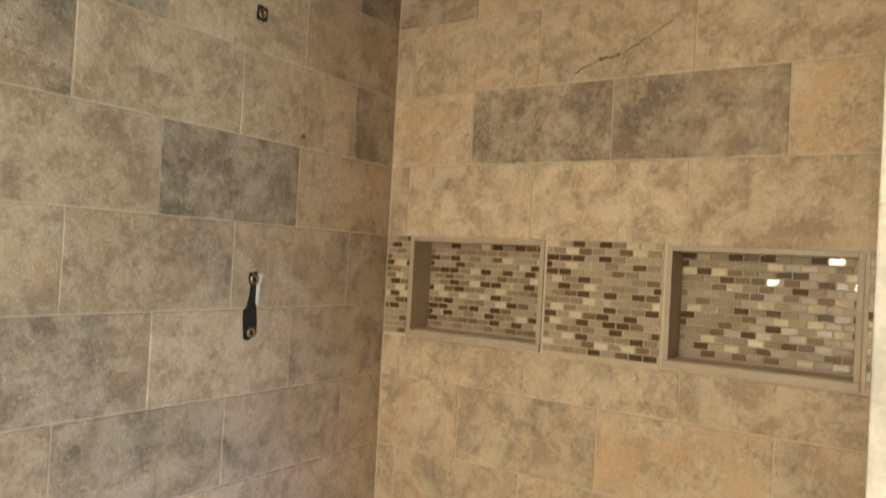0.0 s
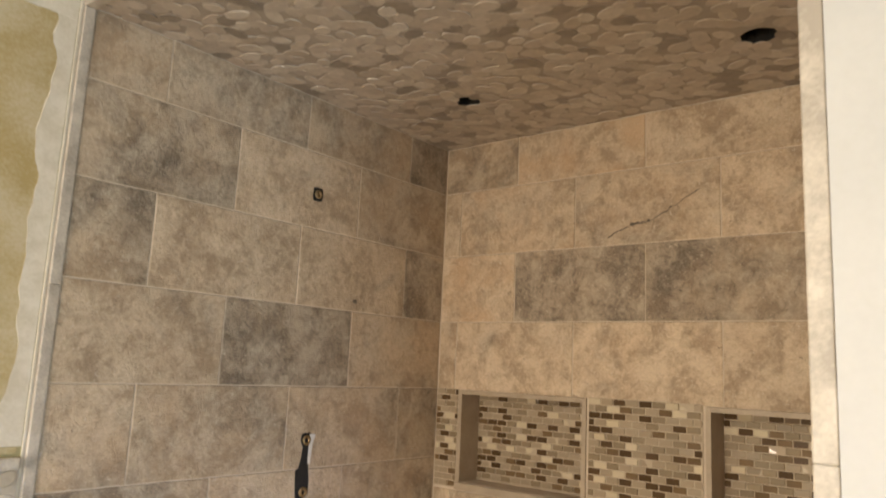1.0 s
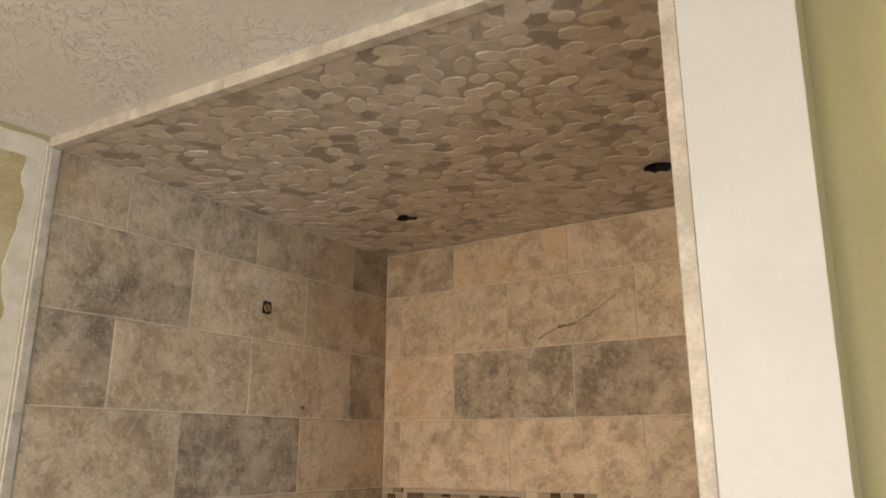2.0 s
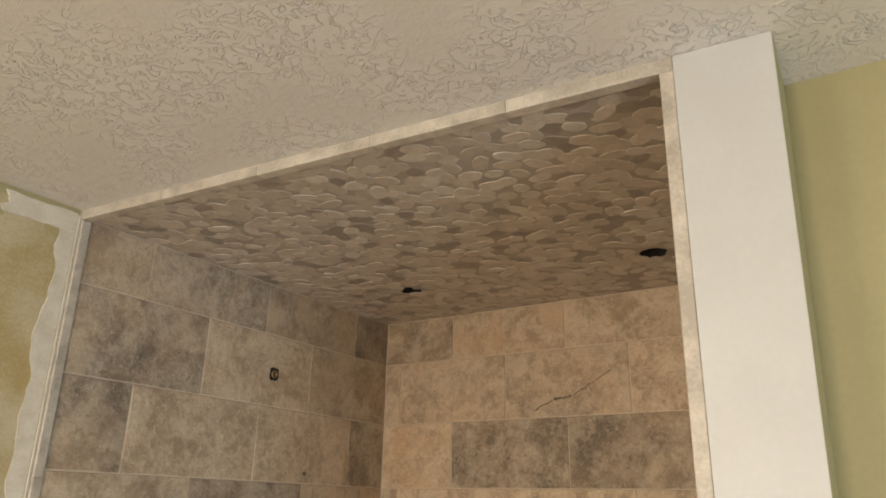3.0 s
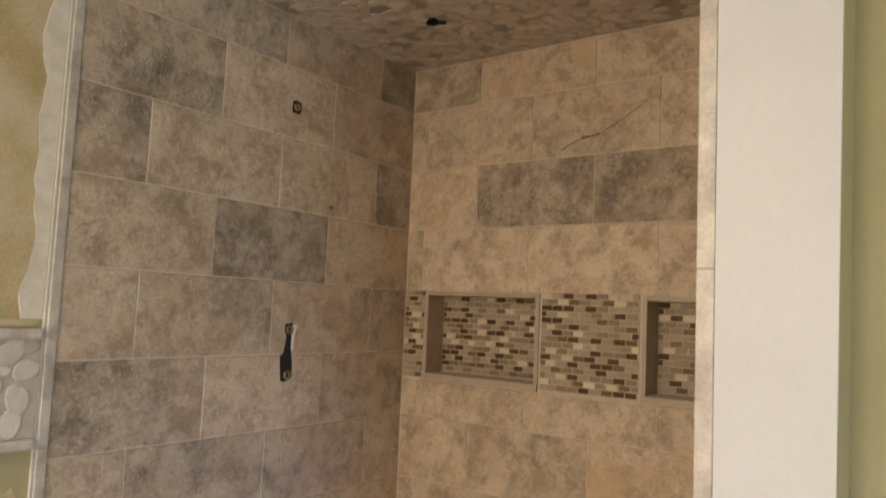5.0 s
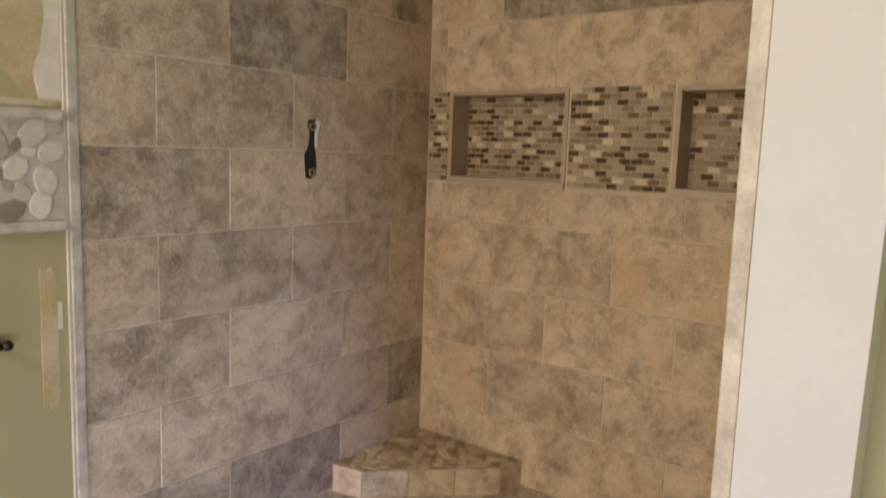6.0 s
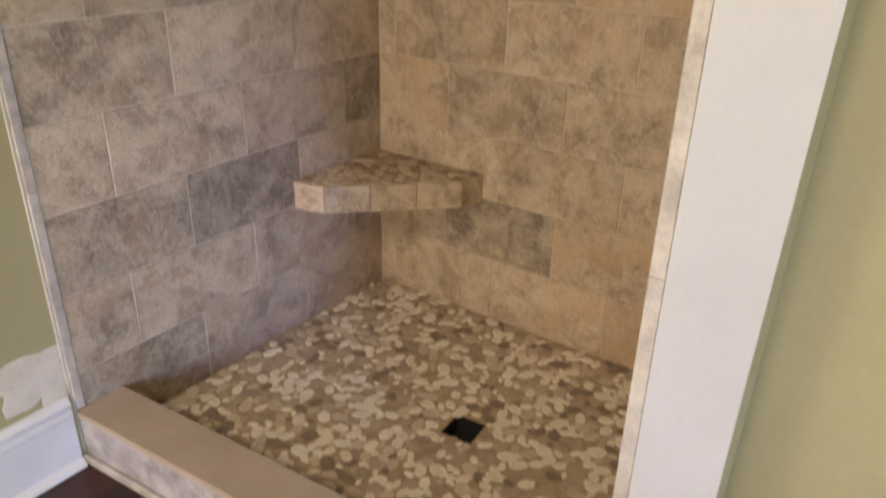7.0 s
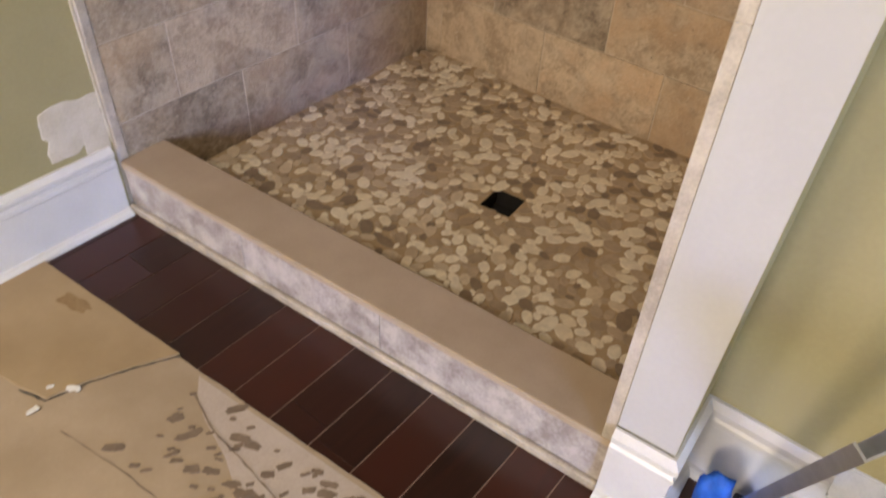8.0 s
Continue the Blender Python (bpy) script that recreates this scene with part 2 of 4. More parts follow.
def box_bm(x0, x1, y0, y1, z0, z1, bevel=0.0):
    bm = bmesh.new()
    bmesh.ops.create_cube(bm, size=1.0)
    for v in bm.verts:
        v.co = Vector((x0 + (v.co.x + 0.5) * (x1 - x0), y0 + (v.co.y + 0.5) * (y1 - y0), z0 + (v.co.z + 0.5) * (z1 - z0)))
    if bevel:
        bmesh.ops.bevel(bm, geom=bm.edges[:], offset=bevel, segments=2, affect="EDGES", profile=0.6)
    return bm


def mesh_of(name, bm, material, smooth=False):
    me = bpy.data.meshes.new(name)
    bmesh.ops.recalc_face_normals(bm, faces=bm.faces[:])
    bm.to_mesh(me)
    bm.free()
    me.materials.append(material)
    if smooth:
        for p in me.polygons:
            p.use_smooth = True
    return me


def thing(name, label, category, where=None, group="", kind=""):
    ob = new(name)
    ob.empty_display_size = 0.05
    if where is not None:
        ob.matrix_world = where
    return tagged(ob, label, category, group, kind)


def part(name, bm, material, parent, label="", smooth=False):
    ob = new(name, mesh_of(name, bm, material, smooth))
    ob.parent = parent
    if label:
        ob["label"] = label
    return ob


def structure(name, bm, material, label, category, where=None):
    ob = new(name, mesh_of(name, bm, material))
    if where is not None:
        ob.matrix_world = where
    return tagged(ob, label, category, "", "structure")


def join_bm(*bms):
    out = bmesh.new()
    for b in bms:
        me = bpy.data.meshes.new("tmp")
        b.to_mesh(me)
        b.free()
        out.from_mesh(me)
        bpy.data.meshes.remove(me)
    return out


def blob_bm(points, depth):
    """A thin plate with the outline of the given 2D points in x, y; its back at z 0, its slightly smaller face at z depth."""
    bm = bmesh.new()
    cx = sum(p[0] for p in points) / len(points)
    cy = sum(p[1] for p in points) / len(points)
    low = [bm.verts.new((x, y, 0)) for x, y in points]
    top = [bm.verts.new((cx + (x - cx) * 0.97, cy + (y - cy) * 0.97, depth)) for x, y in points]
    n = len(points)
    for i in range(n):
        bm.faces.new((low[i], low[(i + 1) % n], top[(i + 1) % n], top[i]))
    bm.faces.new(top)
    return bm


def ragged(w, h, n, amount, rng):
    """A ragged rounded rectangle of about w by h."""
    pts = []
    for i in range(n):
        a = 2 * math.pi * i / n
        c, s = math.cos(a), math.sin(a)
        k = 1.0 / max(abs(c), abs(s)) ** 0.8
        r = 1 + amount * (noise.noise(Vector((2.2 * c + rng, 2.2 * s, rng))) + 0.22 * noise.noise(Vector((6 * c, 6 * s + rng, rng))))
        pts.append((0.5 * w * c * k * r, 0.5 * h * s * k * r))
    return pts


# ---- plan ----
P, TILE = 0.206, 0.408           # pitch of the courses and of the tiles along them
BAND_TOP = 1.587                 # top of the mosaic band, on a course line
ROOM_FLOOR, SHOWER_FLOOR = -0.102, -0.070
SHOWER_CEIL, ROOM_CEIL = 2.357, 2.374
WIDE = 1.335                     # shower width at the opening
SLANT = 0.062                    # the opening runs slightly askew of the back wall
FRONT = Matrix.Translation((0, -1.195, 0)) @ pose(0, 0, 0, 0, 0, math.degrees(math.atan(SLANT)))  # x along the opening, y into the shower
WALL_END = 1.469                 # right edge of the wall that ends beside the opening
SIDE_Y = -0.945                  # yellow wall behind that end
ROOM_X, ROOM_Y = 6.45, -7.0

# ---- structure ----
# backing of the tiled walls, 2 mm behind the tile faces
bm = box_bm(-0.14, -0.0022, -1.199, 0.14, -0.17, ROOM_CEIL + 0.06)
wall_left = structure("wall_left", bm, MAT_GROUT, "tiled shower side wall of tan and grey travertine in running bond", "wall")

N1, N2 = (0.100, 0.508), (0.852, 1.238)   # niche openings along the wall
NZ0, NZ1, NDEEP = 1.318, 1.576, 0.09
bms = []
for x0, x1, z0, z1 in ((-0.0022, 1.46, -0.17, NZ0), (-0.0022, 1.46, NZ1, ROOM_CEIL + 0.06), (-0.0022, N1[0], NZ0, NZ1), (N1[1], N2[0], NZ0, NZ1), (N2[1], 1.46, NZ0, NZ1)):
    bms.append(box_bm(x0, x1, 0.0022, 0.10, z0, z1))
bms.append(box_bm(-0.0022, 1.46, 0.10, 0.16, -0.17, ROOM_CEIL + 0.06))
wall_back = structure("wall_back", join_bm(*bms), MAT_GROUT, "tiled shower back wall with a mosaic band and two niches", "wall")

bm = box_bm(WIDE + 0.003, 1.440, -1.05, 0.0022, -0.17, ROOM_CEIL + 0.06)
wall_right = structure("wall_right", bm, TRAV["mid"], "shower side wall beyond the opening, travertine clad", "wall")


def lean(bm):
    """The outer corner of the wall end stands slightly out of plumb."""
    for v in bm.verts:
        if v.co.x > WALL_END - 0.01:
            v.co.x += 0.0150 * (v.co.z - 0.8)


bm = box_bm(1.355, WALL_END, 0.002, 0.24, -0.17, ROOM_CEIL + 0.05)
lean(bm)
wall_end = structure("wall_end", bm, MAT_YELLOW, "end of the wall beside the shower opening, painted yellow-green with a white front board", "wall", FRONT)
bm = box_bm(1.3555, WALL_END - 0.0008, -0.004, 0.0018, 0.105, ROOM_CEIL - 0.0005, 0.0)
lean(bm)
part("front_board", bm, MAT_WHITE, wall_end, "smooth white-painted front")
bm = box_bm(1.4455, ROOM_X, SIDE_Y, SIDE_Y + 0.1, -0.17, ROOM_CEIL + 0.05)
wall_side = structure("wall_north", bm, MAT_YELLOW, "yellow painted wall beside the shower", "wall")
bm = box_bm(-0.14, -0.004, ROOM_Y, -1.1995, -0.17, ROOM_CEIL + 0.05)
wall_west = structure("wall_west", bm, MAT_YELLOW, "yellow painted wall with patches of joint compound", "wall")
bm = box_bm(-0.14, ROOM_X + 0.1, ROOM_Y - 0.1, ROOM_Y, -0.17, ROOM_CEIL + 0.05)
structure("wall_south", bm, MAT_YELLOW, "yellow painted wall of the bathroom", "wall")
WY0, WY1, WZ0, WZ1 = -5.35, -2.85, 0.0, 2.1
bm = join_bm(box_bm(ROOM_X, ROOM_X + 0.1, ROOM_Y, WY0, -0.17, ROOM_CEIL + 0.05), box_bm(ROOM_X, ROOM_X + 0.1, WY1, SIDE_Y + 0.1, -0.17, ROOM_CEIL + 0.05),
             box_bm(ROOM_X, ROOM_X + 0.1, WY0, WY1, -0.17, WZ0), box_bm(ROOM_X, ROOM_X + 0.1, WY0, WY1, WZ1, ROOM_CEIL + 0.05))
structure("wall_east", bm, MAT_YELLOW, "yellow painted wall with a window opening", "wall")

# room ceiling stops at the opening of the shower
bm = bmesh.new()
edge = [FRONT @ Vector((x, 0.018, 0)) for x in (-0.01, 1.42)]
outline = [(edge[0].x - 0.13, edge[0].y), (edge[1].x, edge[1].y), (edge[1].x, SIDE_Y + 0.1), (ROOM_X + 0.1, SIDE_Y + 0.1), (ROOM_X + 0.1, ROOM_Y - 0.1), (-0.14, ROOM_Y - 0.1)]
low = [bm.verts.new((x, y, ROOM_CEIL)) for x, y in outline]
high = [bm.verts.new((x, y, ROOM_CEIL + 0.08)) for x, y in outline]
bm.faces.new(low)
bm.faces.new(high)
for i in range(len(low)):
    j = (i + 1) % len(low)
    bm.faces.new((low[i], low[j], high[j], high[i]))
structure("ceiling", bm, MAT_CEILING, "white textured plaster ceiling of the bathroom", "ceiling")

# sub floor of the room and of the shower pan
bm = box_bm(-0.14, ROOM_X + 0.1, ROOM_Y - 0.1, -1.02, -0.20, ROOM_FLOOR - 0.014)
structure("floor_base", bm, MAT_RUBBER, "dark base under the hardwood floor", "floor")

DRAIN = (0.717, -0.527)          # centre of the square drain opening
DRAIN_TURN, DRAIN_HALF = 0.08, 0.046


def pan_z(x, y):
    d = math.hypot(x - DRAIN[0], y - DRAIN[1])
    return SHOWER_FLOOR - 0.026 + 0.026 * min(1.0, d / 0.7)


def in_drain(x, y, extra=0.0):
    dx, dy = x - DRAIN[0], y - DRAIN[1]
    c, s = math.cos(DRAIN_TURN), math.sin(DRAIN_TURN)
    return max(abs(c * dx + s * dy), abs(-s * dx + c * dy)) < DRAIN_HALF + extra


bm = bmesh.new()
c, s = math.cos(DRAIN_TURN), math.sin(DRAIN_TURN)
inner = []
for a in range(32):
    ang = 2 * math.pi * a / 32 + math.pi / 4
    k = DRAIN_HALF / max(abs(math.cos(ang)), abs(math.sin(ang)))
    px, py = k * math.cos(ang), k * math.sin(ang)
    inner.append((DRAIN[0] + c * px - s * py, DRAIN[1] + s * px + c * py, ang + DRAIN_TURN))
rings = []
for f in (0.0, 0.33, 0.66, 1.0):
    ring = []
    for x, y, ang in inner:
        ex, ey = math.cos(ang), math.sin(ang)
        tx = ((WIDE + 0.02 if ex > 0 else -0.02) - x) / ex if abs(ex) > 1e-6 else 9
        ty = ((0.02 if ey > 0 else -1.16) - y) / ey if abs(ey) > 1e-6 else 9
        t = min(tx, ty) * f
        px, py = x + ex * t, max(y + ey * t, -1.120 + SLANT * (x + ex * t))   # ends under the curb
        ring.append(bm.verts.new((px, py, pan_z(px, py))))
    rings.append(ring)
for r0, r1 in zip(rings, rings[1:]):
    for i in range(32):
        bm.faces.new((r0[i], r0[(i + 1) % 32], r1[(i + 1) % 32], r1[i]))
low = [bm.verts.new((v.co.x, v.co.y, v.co.z - 0.05)) for v in rings[0]]
for i in range(32):
    bm.faces.new((rings[0][i], rings[0][(i + 1) % 32], low[(i + 1) % 32], low[i]))
shower_floor = structure("floor_shower", bm, MAT_FLOOR_GROUT, "shower floor of flat tan pebbles set in brown grout", "floor")

drain = thing("floor_drain", "open square black drain hole in the pebble floor", "drain", pose(DRAIN[0], DRAIN[1], 0, 0, 0, math.degrees(DRAIN_TURN)))
zz = pan_z(*DRAIN)
part("sump", box_bm(-DRAIN_HALF, DRAIN_HALF, -DRAIN_HALF, DRAIN_HALF, zz - 0.075, zz - 0.045), MAT_CAVITY_SHADE, drain)
bm = join_bm(*[box_bm(*b, zz - 0.045, zz + 0.0015) for b in ((-DRAIN_HALF, DRAIN_HALF, -DRAIN_HALF, -DRAIN_HALF + 0.003), (-DRAIN_HALF, DRAIN_HALF, DRAIN_HALF - 0.003, DRAIN_HALF),
                                                            (-DRAIN_HALF, -DRAIN_HALF + 0.003, -DRAIN_HALF + 0.003, DRAIN_HALF - 0.003), (DRAIN_HALF - 0.003, DRAIN_HALF, -DRAIN_HALF + 0.003, DRAIN_HALF - 0.003))])
part("drain_frame", bm, MAT_CAVITY_SHADE, drain)

# ---- curb, liners and base boards ----
curb = thing("shower_curb", "tan stone shower threshold with a veined marble front", "curb", FRONT)
part("top_slab", box_bm(0.003, 1.355, -0.004, 0.130, 0.032, 0.051, 0.003), MAT_SILL, curb, "smooth tan stone slab")
part("core", box_bm(0.003, 1.355, 0.012, 0.118, -0.115, 0.032), MAT_GROUT, curb)
xs = [0.003, 0.42, 0.83, 1.355]
for x0, x1 in zip(xs, xs[1:]):
    part("face_tile", box_bm(x0 + 0.001, x1 - 0.001, 0.001, 0.0115, -0.082, 0.0315, 0.001), MAT_FACE, curb, "grey veined marble")
part("foot_strip", box_bm(0.003, 1.355, -0.013, 0.0005, ROOM_FLOOR, -0.078, 0.006), MAT_LINER, curb, "rounded cream stone strip")


def liner(name, label, x0, x1, y0, y1, z0, z1, where, pieces, axis, bow=0.002):
    """A stone edge strip of several short lengths, with softly rounded edges."""
    t = thing(name, label, "trim", where, "", "structure")
    lo, hi = ((x0, x1), (y0, y1), (z0, z1))[axis]
    cuts = [lo + (hi - lo) * i / pieces for i in range(pieces + 1)]
    for a, b in zip(cuts, cuts[1:]):
        lim = [[x0, x1], [y0, y1], [z0, z1]]
        lim[axis] = [a + 0.00005, b - 0.00005]
        part("strip", box_bm(*lim[0], *lim[1], *lim[2], bow), MAT_LINER, t)
    return t


liner("trim_opening_left", "cream stone edge strip beside the tiles", -0.008, 0.004, 0.0, 0.022, 0.052, 2.351, FRONT, 4, 2)
liner("trim_opening_right", "mottled cream stone edge strip on the wall end", 1.334, 1.355, -0.003, 0.024, 0.052, 2.351, FRONT, 3, 2)
liner("trim_opening_top", "cream stone edge strip under the ceiling", -0.008, 1.355, -0.002, 0.022, 2.3515, 2.382, FRONT, 5, 0)

BASE_PROFILE = [(0.0, 0.0), (0.012, 0.0), (0.012, 0.146), (0.015, 0.151), (0.015, 0.162), (0.011, 0.168), (0.011, 0.174), (0.017, 0.180), (0.017, 0.190), (0.010, 0.198), (0.006, 0.203), (0.0, 0.203)]
SHOE_PROFILE = [(0.012, 0.0), (0.030, 0.0), (0.030, 0.005), (0.027, 0.012), (0.021, 0.017), (0.012, 0.019)]


def swept(profile, line, flip=1):
    """A profile (out from the wall, up) carried along a line of plan points, with mitred corners."""
    bm = bmesh.new()
    rows = []
    for i, p in enumerate(line):
        p = Vector(p)
        a = (p - Vector(line[i - 1])).normalized() if i else None
        b = (Vector(line[i + 1]) - p).normalized() if i + 1 < len(line) else None
        na = Vector((a.y, -a.x)) * flip if a else None
        nb = Vector((b.y, -b.x)) * flip if b else None
        n = na or nb
        if na and nb:
            n = (na + nb).normalized()
            n = n / max(0.3, n.dot(na))
        rows.append([bm.verts.new((p.x + n.x * o, p.y + n.y * o, ROOM_FLOOR + z)) for o, z in profile])
    for r0, r1 in zip(rows, rows[1:]):
        for k in range(len(profile)):
            j = (k + 1) % len(profile)
            bm.faces.new((r0[k], r0[j], r1[j], r1[k]))
    bm.faces.new(rows[0])
    bm.faces.new(rows[-1])
    return bm


e0, e1, e2 = FRONT @ Vector((1.3555, -0.004, 0)), FRONT @ Vector((WALL_END - 0.0105, -0.004, 0)), FRONT @ Vector((WALL_END - 0.0105, 0.24, 0))
right_line = [(e0.x, e0.y), (e1.x, e1.y), (e1.x - SLANT * (SIDE_Y - e1.y), SIDE_Y), (ROOM_X, SIDE_Y)]
left_line = [(-0.004, ROOM_Y), (-0.004, -1.2105)]
for nm, line, flip, lab in (("baseboard_right", right_line, 1, "white moulded base board round the wall end"), ("baseboard_left", left_line, 1, "white moulded base board under the patched yellow wall")):
    t = thing(nm, lab, "baseboard", None, "", "structure")
    part("board", swept(BASE_PROFILE, line, flip), MAT_TRIM, t)
    part("shoe_moulding", swept(SHOE_PROFILE, line, flip), MAT_TRIM, t)

# patches of joint compound on the yellow wall
YZ = Matrix(((0, 0, 1, -0.004), (1, 0, 0, 0), (0, 1, 0, 0), (0, 0, 0, 1)))


def wall_patch(y, z, w, h, seed, depth=0.0012, amount=0.22):
    ob = part("compound_patch", blob_bm(ragged(w, h, 64, amount, seed), depth), MAT_PRIMER if seed in (3.1, 5.7, 15.2, 25.2, 33.0) else MAT_PRIMER_THIN, wall_west, "whitish joint compound")
    ob.matrix_local = Matrix.Translation((0, y, z)) @ YZ
    return ob


def compound_strip(y0, wide, z0, z1, seed, depth, material, wave):
    """A long trowelled strip of compound with a straight edge at y0 and a wavy far edge."""
    n = 60
    far = []
    for k in range(n + 1):
        z = z0 + (z1 - z0) * k / n
        w = 1.0 + wave * noise.noise(Vector((z * 7.0, seed, 0))) + 0.5 * wave * noise.noise(Vector((z * 24.0, seed, 3.0)))
        w *= min(1.0, 0.3 + 6.0 * k / n) if material is MAT_PRIMER_THIN else 1.0
        far.append((y0 - wide * w, z))
    ob = part("compound_strip", blob_bm([(y0, z0), (y0, z1)] + far[::-1], depth), material, wall_west, "trowelled strip of joint compound")
    ob.matrix_local = YZ
    return ob


compound_strip(-1.2035, 0.200, 1.47, 2.352, 4.0, 0.0006, MAT_PRIMER_THIN, 0.5)
compound_strip(-1.2035, 0.040, 1.47, 2.352, 9.0, 0.0016, MAT_PRIMER, 0.45)
for y, z, w, h, seed, amount in ((-1.290, 2.338, 0.17, 0.05, 5.7, 0.3),
                                 (-1.242, 0.975, 0.036, 0.30, 12.4, 0.10), (-1.222, 1.02, 0.014, 0.06, 33.0, 0.3), (-1.275, 0.185, 0.15, 0.13, 15.2, 0.22), (-1.235, 0.14, 0.06, 0.09, 25.2, 0.2), (-1.27, 1.462, 0.12, 0.014, 41.0, 0.3)):
    wall_patch(y, z, w, h, seed, 0.0010 + 0.0004 * (seed % 3), amount)
bead = part("corner_bead", box_bm(-0.004, -0.0005, -1.2030, -1.1985, 0.11, 2.36, 0.001), MAT_PRIMER, wall_west, "thin ridge of white filler")

# ---- pebble border on the yellow wall ----
border = thing("pebble_border", "band of flat pebbles between two grey stone liners on the yellow wall", "tile border", None, "", "structure")
part("bed", box_bm(-0.004, 0.002, -2.6, -1.2045, 1.225, 1.432), MAT_STRIP_GROUT, border)
for z in (1.213, 1.440):
    part("liner", box_bm(-0.004, 0.012, -2.6, -1.2045, z - 0.011, z + 0.011, 0.005), MAT_LINER, border, "rounded grey stone liner")


def pebble_mesh(name, material, seed, a, b, h, n=12):
    bm = bmesh.new()
    rows = [[], [], []]
    for i in range(n):
        t = 2 * math.pi * i / n
        k = 1 + 0.16 * noise.noise(Vector((1.3 * math.cos(t) + seed * 3.7, 1.3 * math.sin(t), seed)))
        for row, (f, z) in zip(rows, ((1.0, -0.003), (0.98, h * 0.7), (0.90, h))):
            row.append(bm.verts.new((a * f * k * math.cos(t), b * f * k * math.sin(t), z)))
    for r0, r1 in zip(rows, rows[1:]):
        for i in range(n):
            bm.faces.new((r0[i], r0[(i + 1) % n], r1[(i + 1) % n], r1[i]))
    bm.faces.new(rows[2])
    return mesh_of(name, bm, material)


def scatter(x0, x1, y0, y1, gap, tries, seed, allowed):
    rng = np.random.default_rng(seed)
    pts = np.zeros((0, 2))
    for q in rng.uniform((x0, y0), (x1, y1), (tries, 2)):
        if allowed(q[0], q[1]) and (len(pts) == 0 or np.min(np.sum((pts - q) ** 2, axis=1)) > gap * gap):
            pts = np.vstack((pts, q))
    return pts, rng


def packed(x0, x1, y0, y1, counts, slack, seed, allowed):
    """Places for stones of falling size that don't run into each other: counts of (radius, tries)."""
    rng = np.random.default_rng(seed)
    got = np.zeros((0, 3))
    for radius, tries in counts:
        for q in rng.uniform((x0, y0), (x1, y1), (tries, 2)):
            r = radius * rng.uniform(0.94, 1.06)
            if allowed(q[0], q[1]) and (len(got) == 0 or np.min(np.hypot(got[:, 0] - q[0], got[:, 1] - q[1]) - slack * (got[:, 2] + r)) > 0):
                got = np.vstack((got, (q[0], q[1], r)))
    return got, rng


STRIP_MESHES = [pebble_mesh("border_pebble", MAT_STRIP_PEB, i, 0.022 + 0.0018 * i, 0.016 + 0.0010 * (i % 3), 0.0022) for i in range(5)]
pts, rng = packed(-2.58, -1.222, 1.243, 1.414, ((0.027, 260), (0.022, 900), (0.017, 2000), (0.012, 2500)), 0.90, 4, lambda x, y: True)
for k, (y, z, radius) in enumerate(pts[:299]):
    ob = new("pebble", STRIP_MESHES[k % 5])
    ob.parent = border
    f = radius / 0.0210
    ob.matrix_local = Matrix.Translation((0.002, y, z)) @ Matrix(((0, 0, 1, 0), (1, 0, 0, 0), (0, 1, 0, 0), (0, 0, 0, 1))) @ pose(0, 0, 0, 0, 0, rng.normal(0, 35)) @ Matrix.Diagonal((f, f, 1, 1))

# ---- shower ceiling with its pebbles in one mesh ----
HOLES = [(0.325, -0.322, 0.033), (1.068, -0.305, 0.036)]


